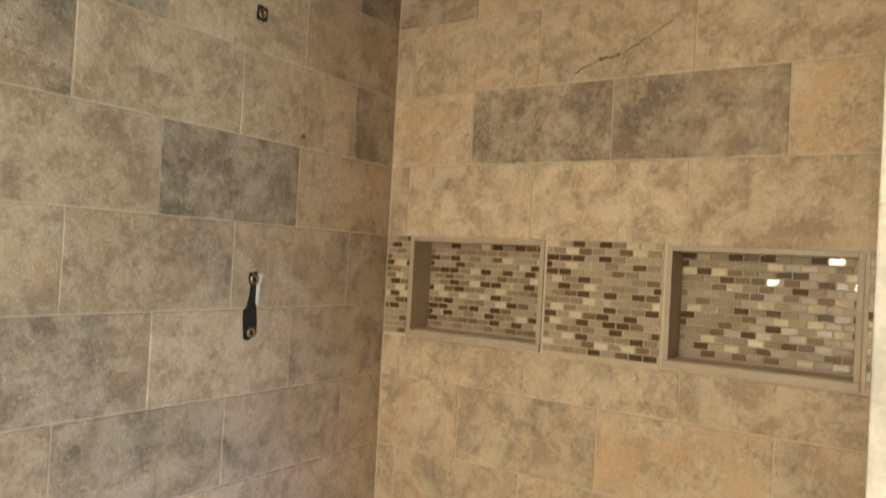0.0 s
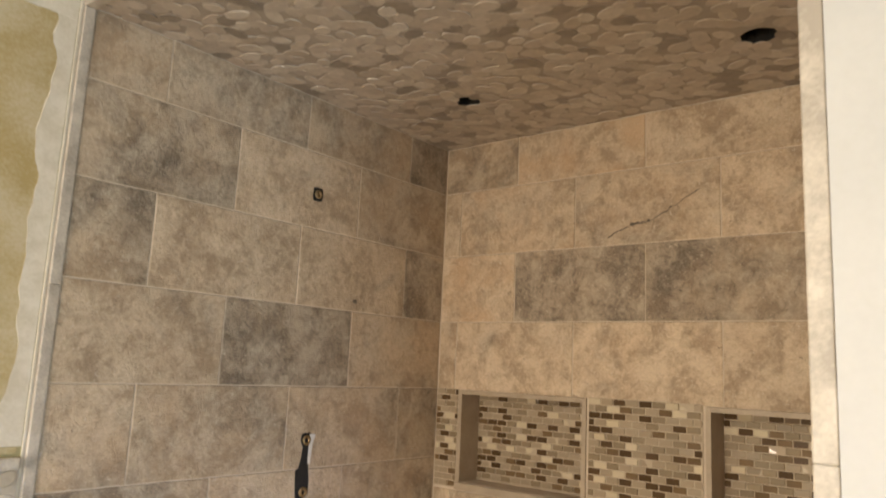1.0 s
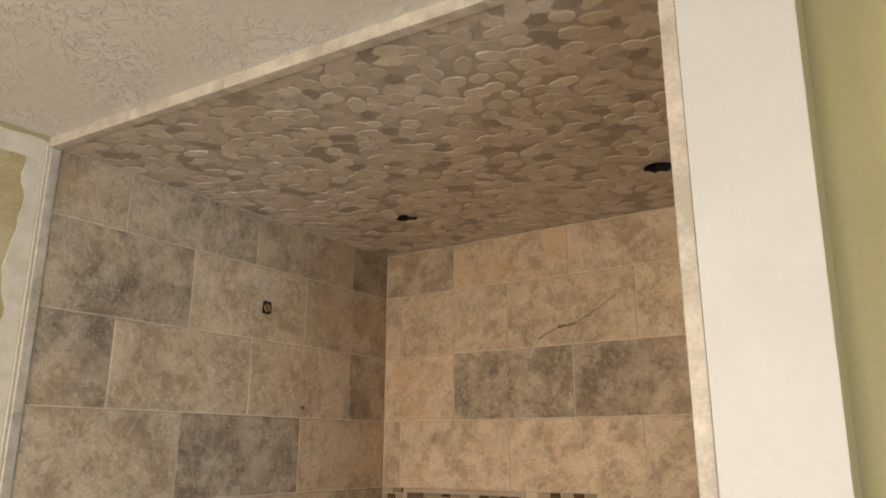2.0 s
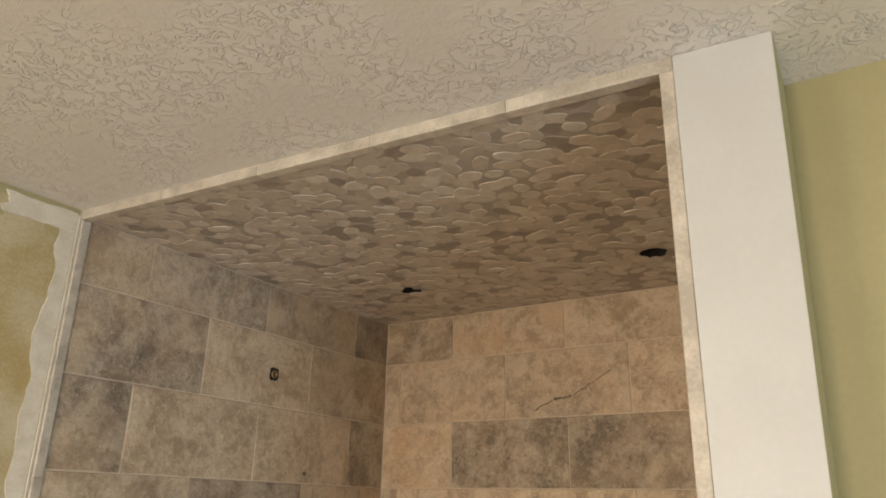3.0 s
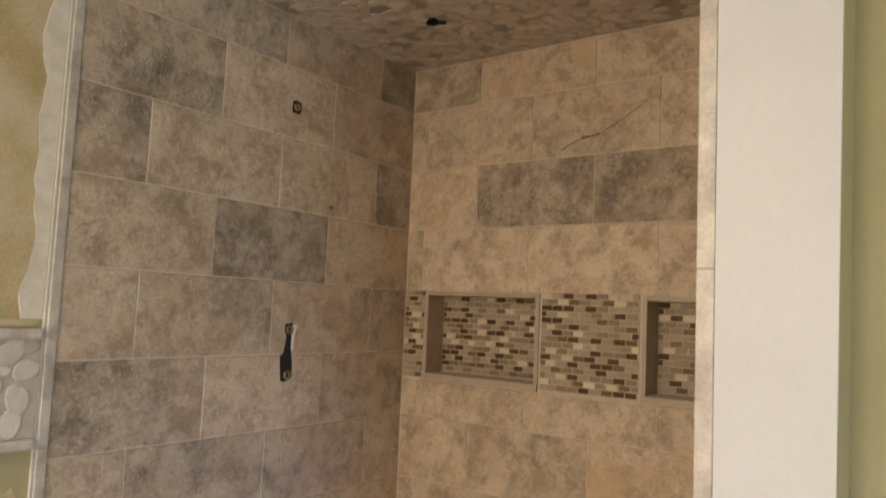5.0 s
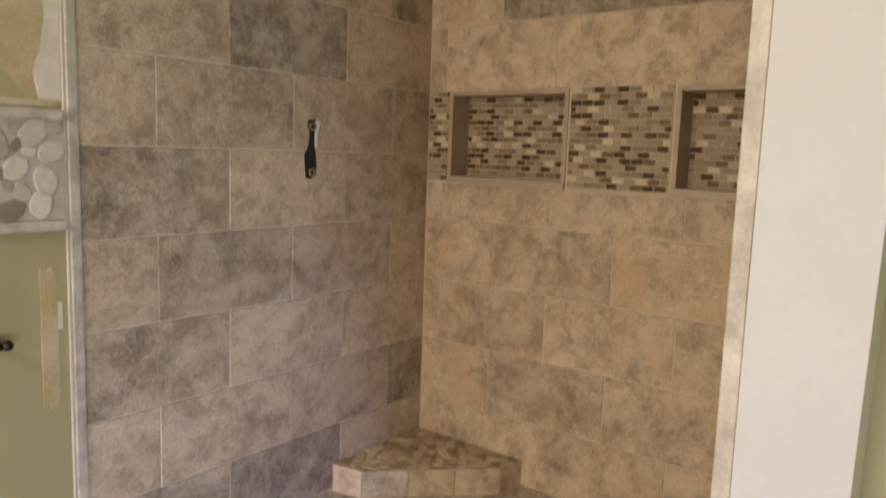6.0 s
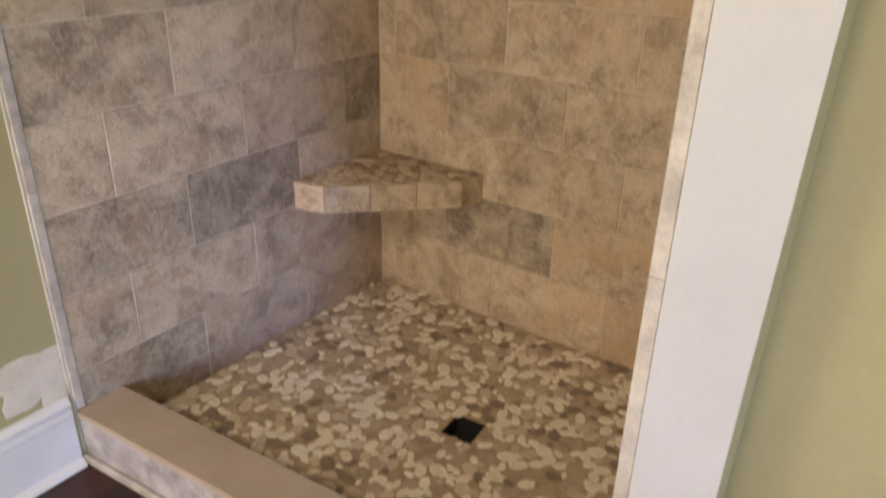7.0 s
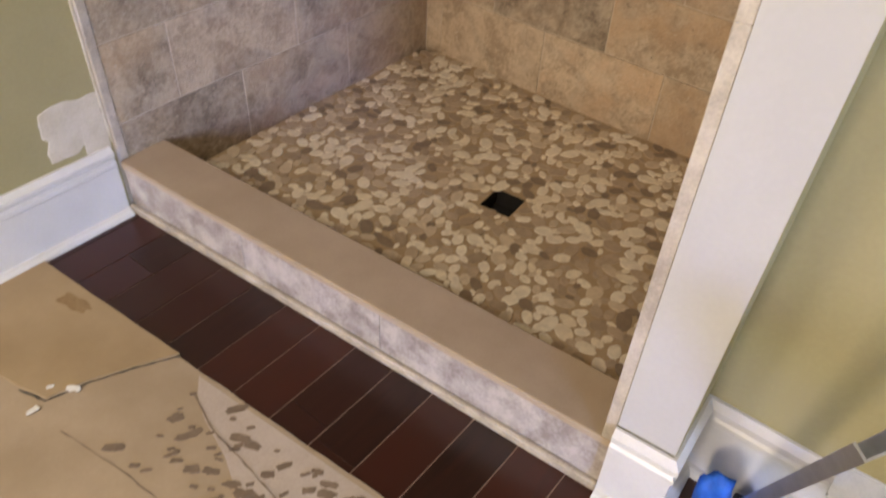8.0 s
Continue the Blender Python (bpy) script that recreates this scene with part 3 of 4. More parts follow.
def ceiling_mesh():
    verts, faces, mats, smooth = [], [], [], []

    def quad(ids, m, sm=False):
        faces.append(ids)
        mats.append(m)
        smooth.append(sm)

    # slab with two round openings: a grid of fans round each opening
    xa, xb = -0.01, WIDE + 0.015
    xm = 0.69
    for (hx, hy, hr), (x0, x1) in zip(HOLES, ((xa, xm), (xm, xb))):
        n = 40
        inner_ids, outer_ids, up_ids = [], [], []
        for i in range(n):
            t = 2 * math.pi * i / n
            ex, ey = math.cos(t), math.sin(t)
            jag = hr * (1 + 0.10 * noise.noise(Vector((3 * ex, 3 * ey, hx))))
            tx = ((x1 if ex > 0 else x0) - hx) / ex if abs(ex) > 1e-6 else 9
            ty = ((0.01 if ey > 0 else -1.172) - hy) / ey if abs(ey) > 1e-6 else 9
            r = min(tx, ty)
            inner_ids.append(len(verts)); verts.append((hx + ex * jag, hy + ey * jag, SHOWER_CEIL))
            outer_ids.append(len(verts)); verts.append((hx + ex * r, hy + ey * r, SHOWER_CEIL))
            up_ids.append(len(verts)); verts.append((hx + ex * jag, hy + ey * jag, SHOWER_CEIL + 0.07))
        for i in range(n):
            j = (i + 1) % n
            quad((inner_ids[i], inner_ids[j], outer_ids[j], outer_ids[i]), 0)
            # sides and top of the hole carry its shade as black colour
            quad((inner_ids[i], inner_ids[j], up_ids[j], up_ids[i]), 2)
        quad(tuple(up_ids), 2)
        # square corners that the fans leave open
        for cx, cy in ((x0, 0.01), (x1, 0.01), (x0, -1.172), (x1, -1.172)):
            base = len(verts)
            dx, dy = (0.16 if cx == x0 else -0.16), (-0.16 if cy > -0.5 else 0.16)
            verts.extend([(cx, cy, SHOWER_CEIL + 0.0008), (cx + dx, cy, SHOWER_CEIL + 0.0008), (cx, cy + dy, SHOWER_CEIL + 0.0008)])
            quad((base, base + 1, base + 2), 0)

    def free(x, y):
        return all(math.hypot(x - hx, y - hy) > hr + 0.012 for hx, hy, hr in HOLES) and y > -1.166 + SLANT * x

    pts, rng = scatter(0.008, WIDE - 0.004, -1.17, -0.006, 0.0315, 16000, 11, free)
    n = 11
    for x, y in pts:
        a, b, turn = rng.uniform(0.020, 0.034), rng.uniform(0.015, 0.022), rng.normal(0.35, 0.7)
        h, seed = rng.uniform(0.0005, 0.0018), rng.uniform(0, 50)
        tip = rng.normal(0, 0.016, 2)
        rows = []
        for f, z in ((1.0, 0.001), (0.985, -0.75 * h), (0.90, -h)):
            row = []
            for i in range(n):
                t = 2 * math.pi * i / n
                k = f * (1 + 0.18 * noise.noise(Vector((1.2 * math.cos(t) + seed, 1.2 * math.sin(t), seed))))
                px, py = a * k * math.cos(t), b * k * math.sin(t)
                qx, qy = px * math.cos(turn) - py * math.sin(turn), px * math.sin(turn) + py * math.cos(turn)
                row.append(len(verts))
                verts.append((x + qx, y + qy, SHOWER_CEIL + z + (tip[0] * qx + tip[1] * qy if z < 0 else 0)))
            rows.append(row)
        for r0, r1 in zip(rows, rows[1:]):
            for i in range(n):
                quad((r0[i], r0[(i + 1) % n], r1[(i + 1) % n], r1[i]), 1)
        quad(tuple(rows[2]), 1)
    verts = [(x, max(y, -1.185 + SLANT * x), z) for x, y, z in verts]   # ends above the strip of the opening
    me = bpy.data.meshes.new("ceiling_shower")
    me.from_pydata(verts, [], faces)
    for m in (MAT_CEIL_GROUT, MAT_CEIL_PEB, MAT_CAVITY_SHADE):
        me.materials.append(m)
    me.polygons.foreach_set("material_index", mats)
    me.polygons.foreach_set("use_smooth", smooth)
    me.update()
    return me


tagged(new("ceiling_shower", ceiling_mesh()), "shower ceiling of flat grey-tan pebbles with two round holes for lamps", "ceiling", "", "structure")
structure("ceiling_lid", box_bm(-0.14, 1.46, -1.18, 0.16, ROOM_CEIL + 0.082, ROOM_CEIL + 0.10), MAT_RUBBER, "board above the shower ceiling", "ceiling")

# ---- corner bench ----
bench = thing("corner_bench", "floating corner seat with a tan pebble top and travertine edge tiles", "shower bench", pose(0, 0, 0))
CORNER = [(0.002, -0.420), (0.104, -0.398), (0.404, -0.096), (0.422, -0.002)]
B0, B1 = 0.345, 0.430


def prism(points, z0, z1):
    bm = bmesh.new()
    lo = [bm.verts.new((x, y, z0)) for x, y in points]
    hi = [bm.verts.new((x, y, z1)) for x, y in points]
    bm.faces.new(lo)
    bm.faces.new(hi)
    for i in range(len(points)):
        j = (i + 1) % len(points)
        bm.faces.new((lo[i], lo[j], hi[j], hi[i]))
    return bm


part("slab", prism([(0.002, -0.002)] + [(x * 0.97, y * 0.97) for x, y in CORNER], B0 + 0.001, B1 - 0.002), MAT_FLOOR_GROUT, bench)
for i, cuts in ((0, 1), (1, 3), (2, 1)):
    a, b = Vector(CORNER[i]), Vector(CORNER[i + 1])
    d = (b - a).normalized()
    inw = Vector((-d.y, d.x)) * 0.011
    for k in range(cuts):
        p, q = a + (b - a) * (k / cuts) + d * 0.001, a + (b - a) * ((k + 1) / cuts) - d * 0.001
        ob = part("edge_tile", prism([tuple(p), tuple(q), tuple(q + inw), tuple(p + inw)], B0, B1 + 0.001), TRAV["light" if (i + k) % 2 == 0 else "mid"], bench)
SHELF_MESHES = [pebble_mesh("bench_pebble", MAT_SHELF_PEB, 20 + i, 0.021 + 0.002 * i, 0.014 + 0.001 * (i % 2), 0.004) for i in range(4)]


def on_bench(x, y):
    for (x0, y0), (x1, y1) in zip(CORNER, CORNER[1:]):
        d = math.hypot(x1 - x0, y1 - y0)
        if ((x1 - x0) * (y - y0) - (y1 - y0) * (x - x0)) / d < 0.022:
            return False
    return True


pts, rng = scatter(0.014, 0.42, -0.42, -0.014, 0.030, 4000, 6, on_bench)
for k, (x, y) in enumerate(pts):
    ob = new("pebble", SHELF_MESHES[k % 4])
    ob.parent = bench
    f = rng.uniform(0.8, 1.1)
    ob.matrix_local = pose(x, y, B1 - 0.001, 0, 0, rng.uniform(0, 360)) @ Matrix.Diagonal((f, f, 1, 1))

# ---- fittings left open in the side wall ----
arm = thing("shower_arm_outlet", "round brass pipe end in a hole of the travertine wall", "pipe outlet", pose(0.0005, -0.540, 2.092, 0, 90, 0))


def ring_bm(r0, r1, z0, z1, n=24):
    bm = bmesh.new()
    rows = [[bm.verts.new((r * math.cos(2 * math.pi * i / n), r * math.sin(2 * math.pi * i / n), z)) for i in range(n)] for r, z in ((r0, z0), (r1, z0), (r1, z1), (r0, z1))]
    for k in range(4):
        for i in range(n):
            bm.faces.new((rows[k][i], rows[k][(i + 1) % n], rows[(k + 1) % 4][(i + 1) % n], rows[(k + 1) % 4][i]))
    return bm


def disc_bm(r, z0, z1, n=24):
    return prism([(r * math.cos(2 * math.pi * i / n), r * math.sin(2 * math.pi * i / n)) for i in range(n)], z0, z1)


# no real recess: a thin plate, black for the shade round the pipe
part("hole", blob_bm([(x * 1.0, y) for x, y in ragged(0.037, 0.034, 24, 0.15, 2.0)], 0.0012), MAT_CAVITY_SHADE, arm)
part("pipe_end", ring_bm(0.0065, 0.0115, 0.0005, 0.004), MAT_BRASS, arm, "dull brass threaded pipe end", True)
part("mark", disc_bm(0.0045, 0.0005, 0.0025, 12), MAT_BRASS, arm)

valve = thing("valve_opening", "tall ragged dark cut-out with brass valve ends in the travertine wall", "wall opening", Matrix(((0, 0, 1, 0.0005), (1, 0, 0, -0.522), (0, 1, 0, 1.388), (0, 0, 0, 1))))
outline = [(-0.020, -0.080), (-0.004, -0.084), (0.020, -0.072), (0.021, -0.040), (0.016, -0.002), (0.014, 0.030), (0.020, 0.052), (0.030, 0.076), (0.012, 0.083), (-0.012, 0.080), (-0.014, 0.062), (-0.006, 0.048), (-0.010, 0.020), (-0.016, -0.004), (-0.026, -0.010), (-0.024, -0.045)]
# thin plate on the tile face, the cut-out's inner shade as black colour
part("cut_out", blob_bm(outline, 0.0012), MAT_CAVITY_SHADE, valve, "flat black plate for the shade in the ragged hole")
part("chipped_edge", blob_bm([(0.012, 0.004), (0.019, 0.004), (0.023, 0.050), (0.032, 0.078), (0.014, 0.080), (0.012, 0.04)], 0.0026), MAT_CHIP, valve, "bare pale chipped edge")
for zc in (0.064, -0.064):
    ob = part("valve_end", ring_bm(0.006, 0.0125, 0.0, 0.005), MAT_BRASS, valve, "dull brass valve end", True)
    ob.matrix_local = pose(0.002, zc, 0.0014)

spot = thing("pit_in_tile", "small dark pit in the travertine wall", "chip", Matrix(((0, 0, 1, 0.0003), (1, 0, 0, -0.379), (0, 1, 0, 1.821), (0, 0, 0, 1))))
# thin dark plate: the hollow's shade is put into its colour
part("pit", blob_bm(ragged(0.016, 0.011, 16, 0.4, 7.0), 0.0008), MAT_FISSURE, spot)
fiss = thing("fissure_in_tile", "long ragged natural fissure across a travertine tile", "crack", Matrix(((1, 0, 0, 0), (0, 0, -1, -0.0004), (0, 1, 0, 0), (0, 0, 0, 1))))
# the crack is raised dark slivers, with its inner shade painted on
for x0, z0, x1, z1, w in ((0.575, 2.020, 0.640, 2.052, 0.010), (0.640, 2.052, 0.700, 2.058, 0.014), (0.700, 2.058, 0.760, 2.090, 0.009), (0.760, 2.090, 0.830, 2.128, 0.007)):
    n, up, dn = 10, [], []
    for i in range(n + 1):
        f = i / n
        x, z = x0 + (x1 - x0) * f, z0 + (z1 - z0) * f + 0.006 * noise.noise(Vector((x0 * 30, f * 5, 0)))
        hw = 0.5 * w * (0.25 + abs(noise.noise(Vector((f * 6, x0 * 40, 3))))) * (1 if 0 < i < n else 0.3)
        up.append((x, z + hw))
        dn.append((x, z - hw))
    part("crack", blob_bm(dn + up[::-1], 0.0007), MAT_FISSURE, fiss)

# ---- room floor: boards, card board, loose bits ----
boards = structure("floor_room", box_bm(-0.004, 1.715, -2.6, SIDE_Y, ROOM_FLOOR - 0.0138, ROOM_FLOOR - 0.0025), MAT_SEAM, "dark red-brown hardwood floor running up to the shower curb", "floor")
# unseen rest of the floor, kept pale so that it bounces light up
structure("floor_covering", join_bm(box_bm(1.7155, ROOM_X, ROOM_Y, SIDE_Y, ROOM_FLOOR - 0.0138, ROOM_FLOOR), box_bm(-0.004, 1.7155, ROOM_Y, -2.6005, ROOM_FLOOR - 0.0138, ROOM_FLOOR)),
          MAT_CARD_PALE, "unseen pale floor beyond the boards, added to bounce light", "floor")
BOARD = 0.1044
rng_b = random.Random(5)
for i in range(16):
    x0 = 0.039 + (i - 1) * BOARD
    y = -1.22 - rng_b.uniform(0.08, 0.45)
    ends = [-1.07 if x0 < 1.36 else SIDE_Y - 0.0005]
    while y > -2.4:
        ends.append(y)
        y -= rng_b.uniform(0.35, 0.8)
    ends.append(-2.6)
    for a, b in zip(ends, ends[1:]):
        ob = new("floor_board", mesh_of("floor_board", box_bm(0.0013 if i else 0.063, BOARD - 0.0013, b - a + 0.0006, 0.0, -0.012, 0.0, 0.0006), MAT_WOOD))
        ob.parent = boards
        ob.matrix_local = pose(x0, a, ROOM_FLOOR)


def sheet(name, label, points, z, thick, material, seed):
    """A sheet of card lying on the floor, with slightly wavy edges."""
    pts = []
    for i, p in enumerate(points):
        q = points[(i + 1) % len(points)]
        m = max(2, int(math.dist(p, q) / 0.03))
        for k in range(m):
            f = k / m
            w = 0.0035 * noise.noise(Vector((p[0] * 9 + f * m * 0.4, p[1] * 9, seed)))
            pts.append((p[0] + (q[0] - p[0]) * f + w, p[1] + (q[1] - p[1]) * f + w))
    t = thing(name, label, "cardboard", pose(0, 0, ROOM_FLOOR + z))
    part("sheet", prism(pts, 0.0, thick), material, t)
    return t


card_top = sheet("cardboard_sheet", "brown cardboard sheet taped over the hardwood floor", [(-0.021, -1.461), (0.504, -1.422), (0.46, -1.504), (0.424, -1.586), (0.401, -1.664), (0.332, -1.686), (0.15, -1.713), (-0.047, -1.734)], 0.0042, 0.003, MAT_CARD, 1.0)
card = sheet("cardboard_sheet", "dusty water-stained cardboard sheet over the hardwood floor", [(0.471, -1.43), (1.643, -1.345), (1.705, -2.574), (-0.047, -2.574), (-0.047, -1.692), (0.357, -1.641)], 0.0005, 0.003, MAT_CARD_PALE, 2.0)
part("dusty_area", blob_bm([(0.57, -1.429), (1.623, -1.354), (1.643, -1.63), (1.083, -1.651), (0.876, -1.568), (0.772, -1.521), (0.668, -1.49), (0.611, -1.464)], 0.0034), MAT_CARD_DUST, card, "pale dusty stretch")


def ribbon_bm(line, width, z, seed):
    """A thin uneven strip along a line of plan points."""
    up, dn = [], []
    steps = 8
    for p, q in zip(line, line[1:]):
        n = Vector((-(q[1] - p[1]), q[0] - p[0])).normalized()
        for k in range(steps):
            f = k / steps
            w = 0.5 * width * (0.35 + 1.1 * abs(noise.noise(Vector((p[0] * 20 + f * 5, p[1] * 20, seed)))))
            j = 0.003 * noise.noise(Vector((p[0] * 15 + f * 3, seed, p[1] * 15)))
            x, y = p[0] + (q[0] - p[0]) * f + n.x * j, p[1] + (q[1] - p[1]) * f + n.y * j
            up.append((x + n.x * w, y + n.y * w))
            dn.append((x - n.x * w, y - n.y * w))
    up.append(line[-1])
    return prism(dn + up[::-1], z, z + 0.0002)


# flat ribbon on the lower sheet, coloured as the shadow along the upper edge
part("gap", ribbon_bm([(0.508, -1.424), (0.464, -1.505), (0.428, -1.587), (0.405, -1.668), (0.335, -1.69)], 0.006, 0.0031, 1.0), MAT_RUBBER, card, "dark strip for the shadow in the gap between the sheets")
part("crease", ribbon_bm([(0.49, -1.687), (0.627, -1.665), (0.749, -1.653), (0.928, -1.638)], 0.004, 0.0032, 2.0), MAT_STAIN, card, "dark crease")
part("crease", ribbon_bm([(0.611, -1.467), (0.713, -1.498), (0.804, -1.505), (0.878, -1.513), (1, -1.526)], 0.004, 0.0056, 3.0), MAT_STAIN, card, "dark crease")
spill = part("stain", blob_bm(ragged(0.085, 0.035, 30, 0.3, 51.0), 0.0003), MAT_CARD_STAIN, card_top, "brownish stain")
spill.matrix_local = pose(0.205, -1.485, 0.0030, 0, 0, 10)
rng_s = random.Random(8)
for k in range(90):
    u = rng_s.betavariate(2, 2)
    x, y = 0.565 + 0.67 * u, -1.434 + 0.047 * u - rng_s.uniform(0.01, 0.22)
    r = rng_s.uniform(0.003, 0.007) if k % 4 else rng_s.uniform(0.008, 0.015)
    ob = part("stain", blob_bm(ragged(2 * r * rng_s.uniform(1.0, 1.9), 1.4 * r, 22, 0.45, k * 1.7), 0.0036 + 0.00002 * k), MAT_STAIN, card, "dark wet stain")
    ob.matrix_local = pose(x, y, 0.0, 0, 0, rng_s.uniform(20, 70))
for k, (x, y, r) in enumerate(((0.422, -1.618, 0.012), (0.383, -1.646, 0.006), (0.411, -1.698, 0.010))):
    ob = new("plaster_flake", mesh_of("plaster_flake", blob_bm(ragged(2.4 * r, 1.1 * r, 14, 0.4, k * 2.3), 0.003), MAT_CHIP))
    ob.matrix_world = pose(x, y, ROOM_FLOOR + 0.008, 4, 3, 40 + 25 * k)
    tagged(ob, "white plaster flake lying on the cardboard", "debris", "flakes on the cardboard")

# ---- ladder and tape beside the wall end ----
ladder = thing("step_ladder", "small aluminium step ladder standing by the yellow wall", "ladder", pose(0, 0, 0))


def bar_bm(a, b, wide, deep, side):
    """A straight hollow-edged channel from a to b; side: the direction of its width."""
    a, b, side = Vector(a), Vector(b), Vector(side).normalized()
    out = (b - a).normalized().cross(side).normalized()
    parts = []
    for s0, s1, o0, o1 in ((-wide / 2, wide / 2, 0.0, 0.003), (-wide / 2, -wide / 2 + 0.003, 0.003, deep), (wide / 2 - 0.003, wide / 2, 0.003, deep)):
        bm = bmesh.new()
        vs = [bm.verts.new(p + side * s + out * o) for p in (a, b) for s, o in ((s0, o0), (s1, o0), (s1, o1), (s0, o1))]
        for f in ((0, 1, 2, 3), (4, 5, 6, 7), (0, 1, 5, 4), (1, 2, 6, 5), (2, 3, 7, 6), (3, 0, 4, 7)):
            bm.faces.new([vs[k] for k in f])
        parts.append(bm)
    return join_bm(*parts)


LEG_A, LEG_B = Vector((1.592, -0.985, ROOM_FLOOR + 0.02)), Vector((1.660, -1.275, 0.515))
for dx in (0.0, 0.34):
    off = Vector((dx, 0.06 * dx, 0))
    part("leg", bar_bm(LEG_A + off, LEG_B + off, 0.052, 0.022, (0.55, 0.75, 0.36)), MAT_ALU, ladder, "aluminium channel leg")
    foot = part("foot", box_bm(-0.03, 0.03, -0.022, 0.022, 0.0, 0.03, 0.004), MAT_RUBBER, ladder, "dark rubber foot")
    foot.matrix_local = pose(LEG_A.x + off.x, LEG_A.y + off.y, ROOM_FLOOR, 0, 0, 10)
for f in (0.28, 0.72):
    p = LEG_A.lerp(LEG_B, f)
    part("rung", bar_bm(p + Vector((0.004, 0, 0)), p + Vector((0.338, 0.02, 0)), 0.045, 0.02, (0, 0.6, 0.5)), MAT_ALU, ladder, "aluminium rung")

# ---- towel bar on the yellow wall ----
towel = thing("towel_bar", "dark bronze towel bar with a round end on the yellow wall", "towel bar", pose(0, 0, 0))


def turned(profile, start, axis, n=20):
    """A turned form: (distance along the axis, radius) pairs."""
    start, axis = Vector(start), Vector(axis).normalized()
    u = axis.orthogonal().normalized()
    v = axis.cross(u)
    bm = bmesh.new()
    rows = [[bm.verts.new(start + axis * d + (u * math.cos(2 * math.pi * k / n) + v * math.sin(2 * math.pi * k / n)) * rad) for k in range(n)] for d, rad in profile]
    for r0, r1 in zip(rows, rows[1:]):
        for k in range(n):
            bm.faces.new((r0[k], r0[(k + 1) % n], r1[(k + 1) % n], r1[k]))
    bm.faces.new(rows[0])
    bm.faces.new(rows[-1])
    return bm


BALL = [(0.011 - 0.011 * math.cos(math.pi * k / 10), max(0.0006, 0.011 * math.sin(math.pi * k / 10))) for k in range(11)]
part("bar", turned([(0, 0.0055), (0.56, 0.0055)], (0.05, -1.36, 0.988), (0, -1, 0)), MAT_BRONZE, towel, smooth=True)
for y, d in ((-1.336, -1), (-1.944, 1)):
    part("finial", turned(BALL, (0.05, y, 0.988), (0, d, 0)), MAT_BRONZE, towel, "round bronze end", True)
    y2 = y + 0.028 * d
    part("post", turned([(0, 0.024), (0.005, 0.024), (0.009, 0.012), (0.040, 0.008), (0.048, 0.010), (0.058, 0.008)], (-0.004, y2, 0.988), (1, 0, 0)), MAT_BRONZE, towel, smooth=True)

tape = thing("tape_wad", "crumpled blue masking tape by the base board", "tape", pose(1.532, -1.036, ROOM_FLOOR))
bm = bmesh.new()
bmesh.ops.create_icosphere(bm, subdivisions=3, radius=1.0)
for v in bm.verts:
    k = 1 + 0.5 * noise.noise(v.co * 1.7) + 0.18 * noise.noise(v.co * 5.0)
    v.co = Vector((v.co.x * 0.030 * k, v.co.y * 0.026 * k, 0.070 + v.co.z * 0.070 * k))
part("wad", bm, MAT_TAPE, tape, smooth=True)

# ---- mosaic panels ----
BR_W, BR_H = 0.0355, 0.0180
BRICK_GAP = 0.0030
BRICK_MESHES = {}


def brick_mesh(w, material):
    key = (round(w, 4), material.name)
    if key not in BRICK_MESHES:
        bm = bmesh.new()
        lo = [bm.verts.new((x, 0.004, z)) for x, z in ((0, 0), (w, 0), (w, BR_H - BRICK_GAP), (0, BR_H - BRICK_GAP))]
        e = 0.0009
        mid = [bm.verts.new((v.co.x, 0.0008, v.co.z)) for v in lo]
        hi = [bm.verts.new((x, 0.0, z)) for x, z in ((e, e), (w - e, e), (w - e, BR_H - BRICK_GAP - e), (e, BR_H - BRICK_GAP - e))]
        for r0, r1 in ((lo, mid), (mid, hi)):
            for i in range(4):
                bm.faces.new((r0[i], r0[(i + 1) % 4], r1[(i + 1) % 4], r1[i]))
        bm.faces.new(hi)
        BRICK_MESHES[key] = mesh_of("mosaic_brick", bm, material)
    return BRICK_MESHES[key]


def mosaic(x0, x1, z0, z1, y, weights, seed, label):
    panel = thing("mosaic_panel", label, "mosaic tile", None, "mosaic panels on the back wall")
    rng, last, above = random.Random(seed), None, {}
    part("bed", box_bm(x0, x1, y + 0.0010, y + 0.008, z0, z1), MAT_MOSAIC_GROUT, panel)
    rows = int(round((z1 - z0) / BR_H))
    for r in range(rows):
        z = z1 - (r + 1) * BR_H + 0.0008
        if z < z0 - 0.003:
            continue
        x = x0 - (BR_W / 2 if r % 2 else 0.0)
        while x < x1 - 0.004:
            a, b = max(x, x0), min(x + BR_W, x1)
            if b - a > 0.006:
                m = rng.choices(MAT_BRICKS, weights)[0]
                near = (last, above.get((r - 1, int((x - x0) / BR_W * 2 + 0.5) - 1)), above.get((r - 1, int((x - x0) / BR_W * 2 + 0.5) + 1)))
                if m in MAT_BRICKS[2:] and m in near and rng.random() < 0.75:
                    m = MAT_BRICKS[rng.randrange(2)]
                last = above[r, int((x - x0) / BR_W * 2 + 0.5)] = m
                tilt = 5.5 if m is MAT_BRICKS[4] else 1.8
                ob = new("brick", brick_mesh(b - a - BRICK_GAP, m))
                ob.parent = panel
                ob.matrix_local = pose(a + 0.0012, y - 0.001, z, rng.gauss(0, tilt), 0, rng.gauss(0, tilt))
            x += BR_W


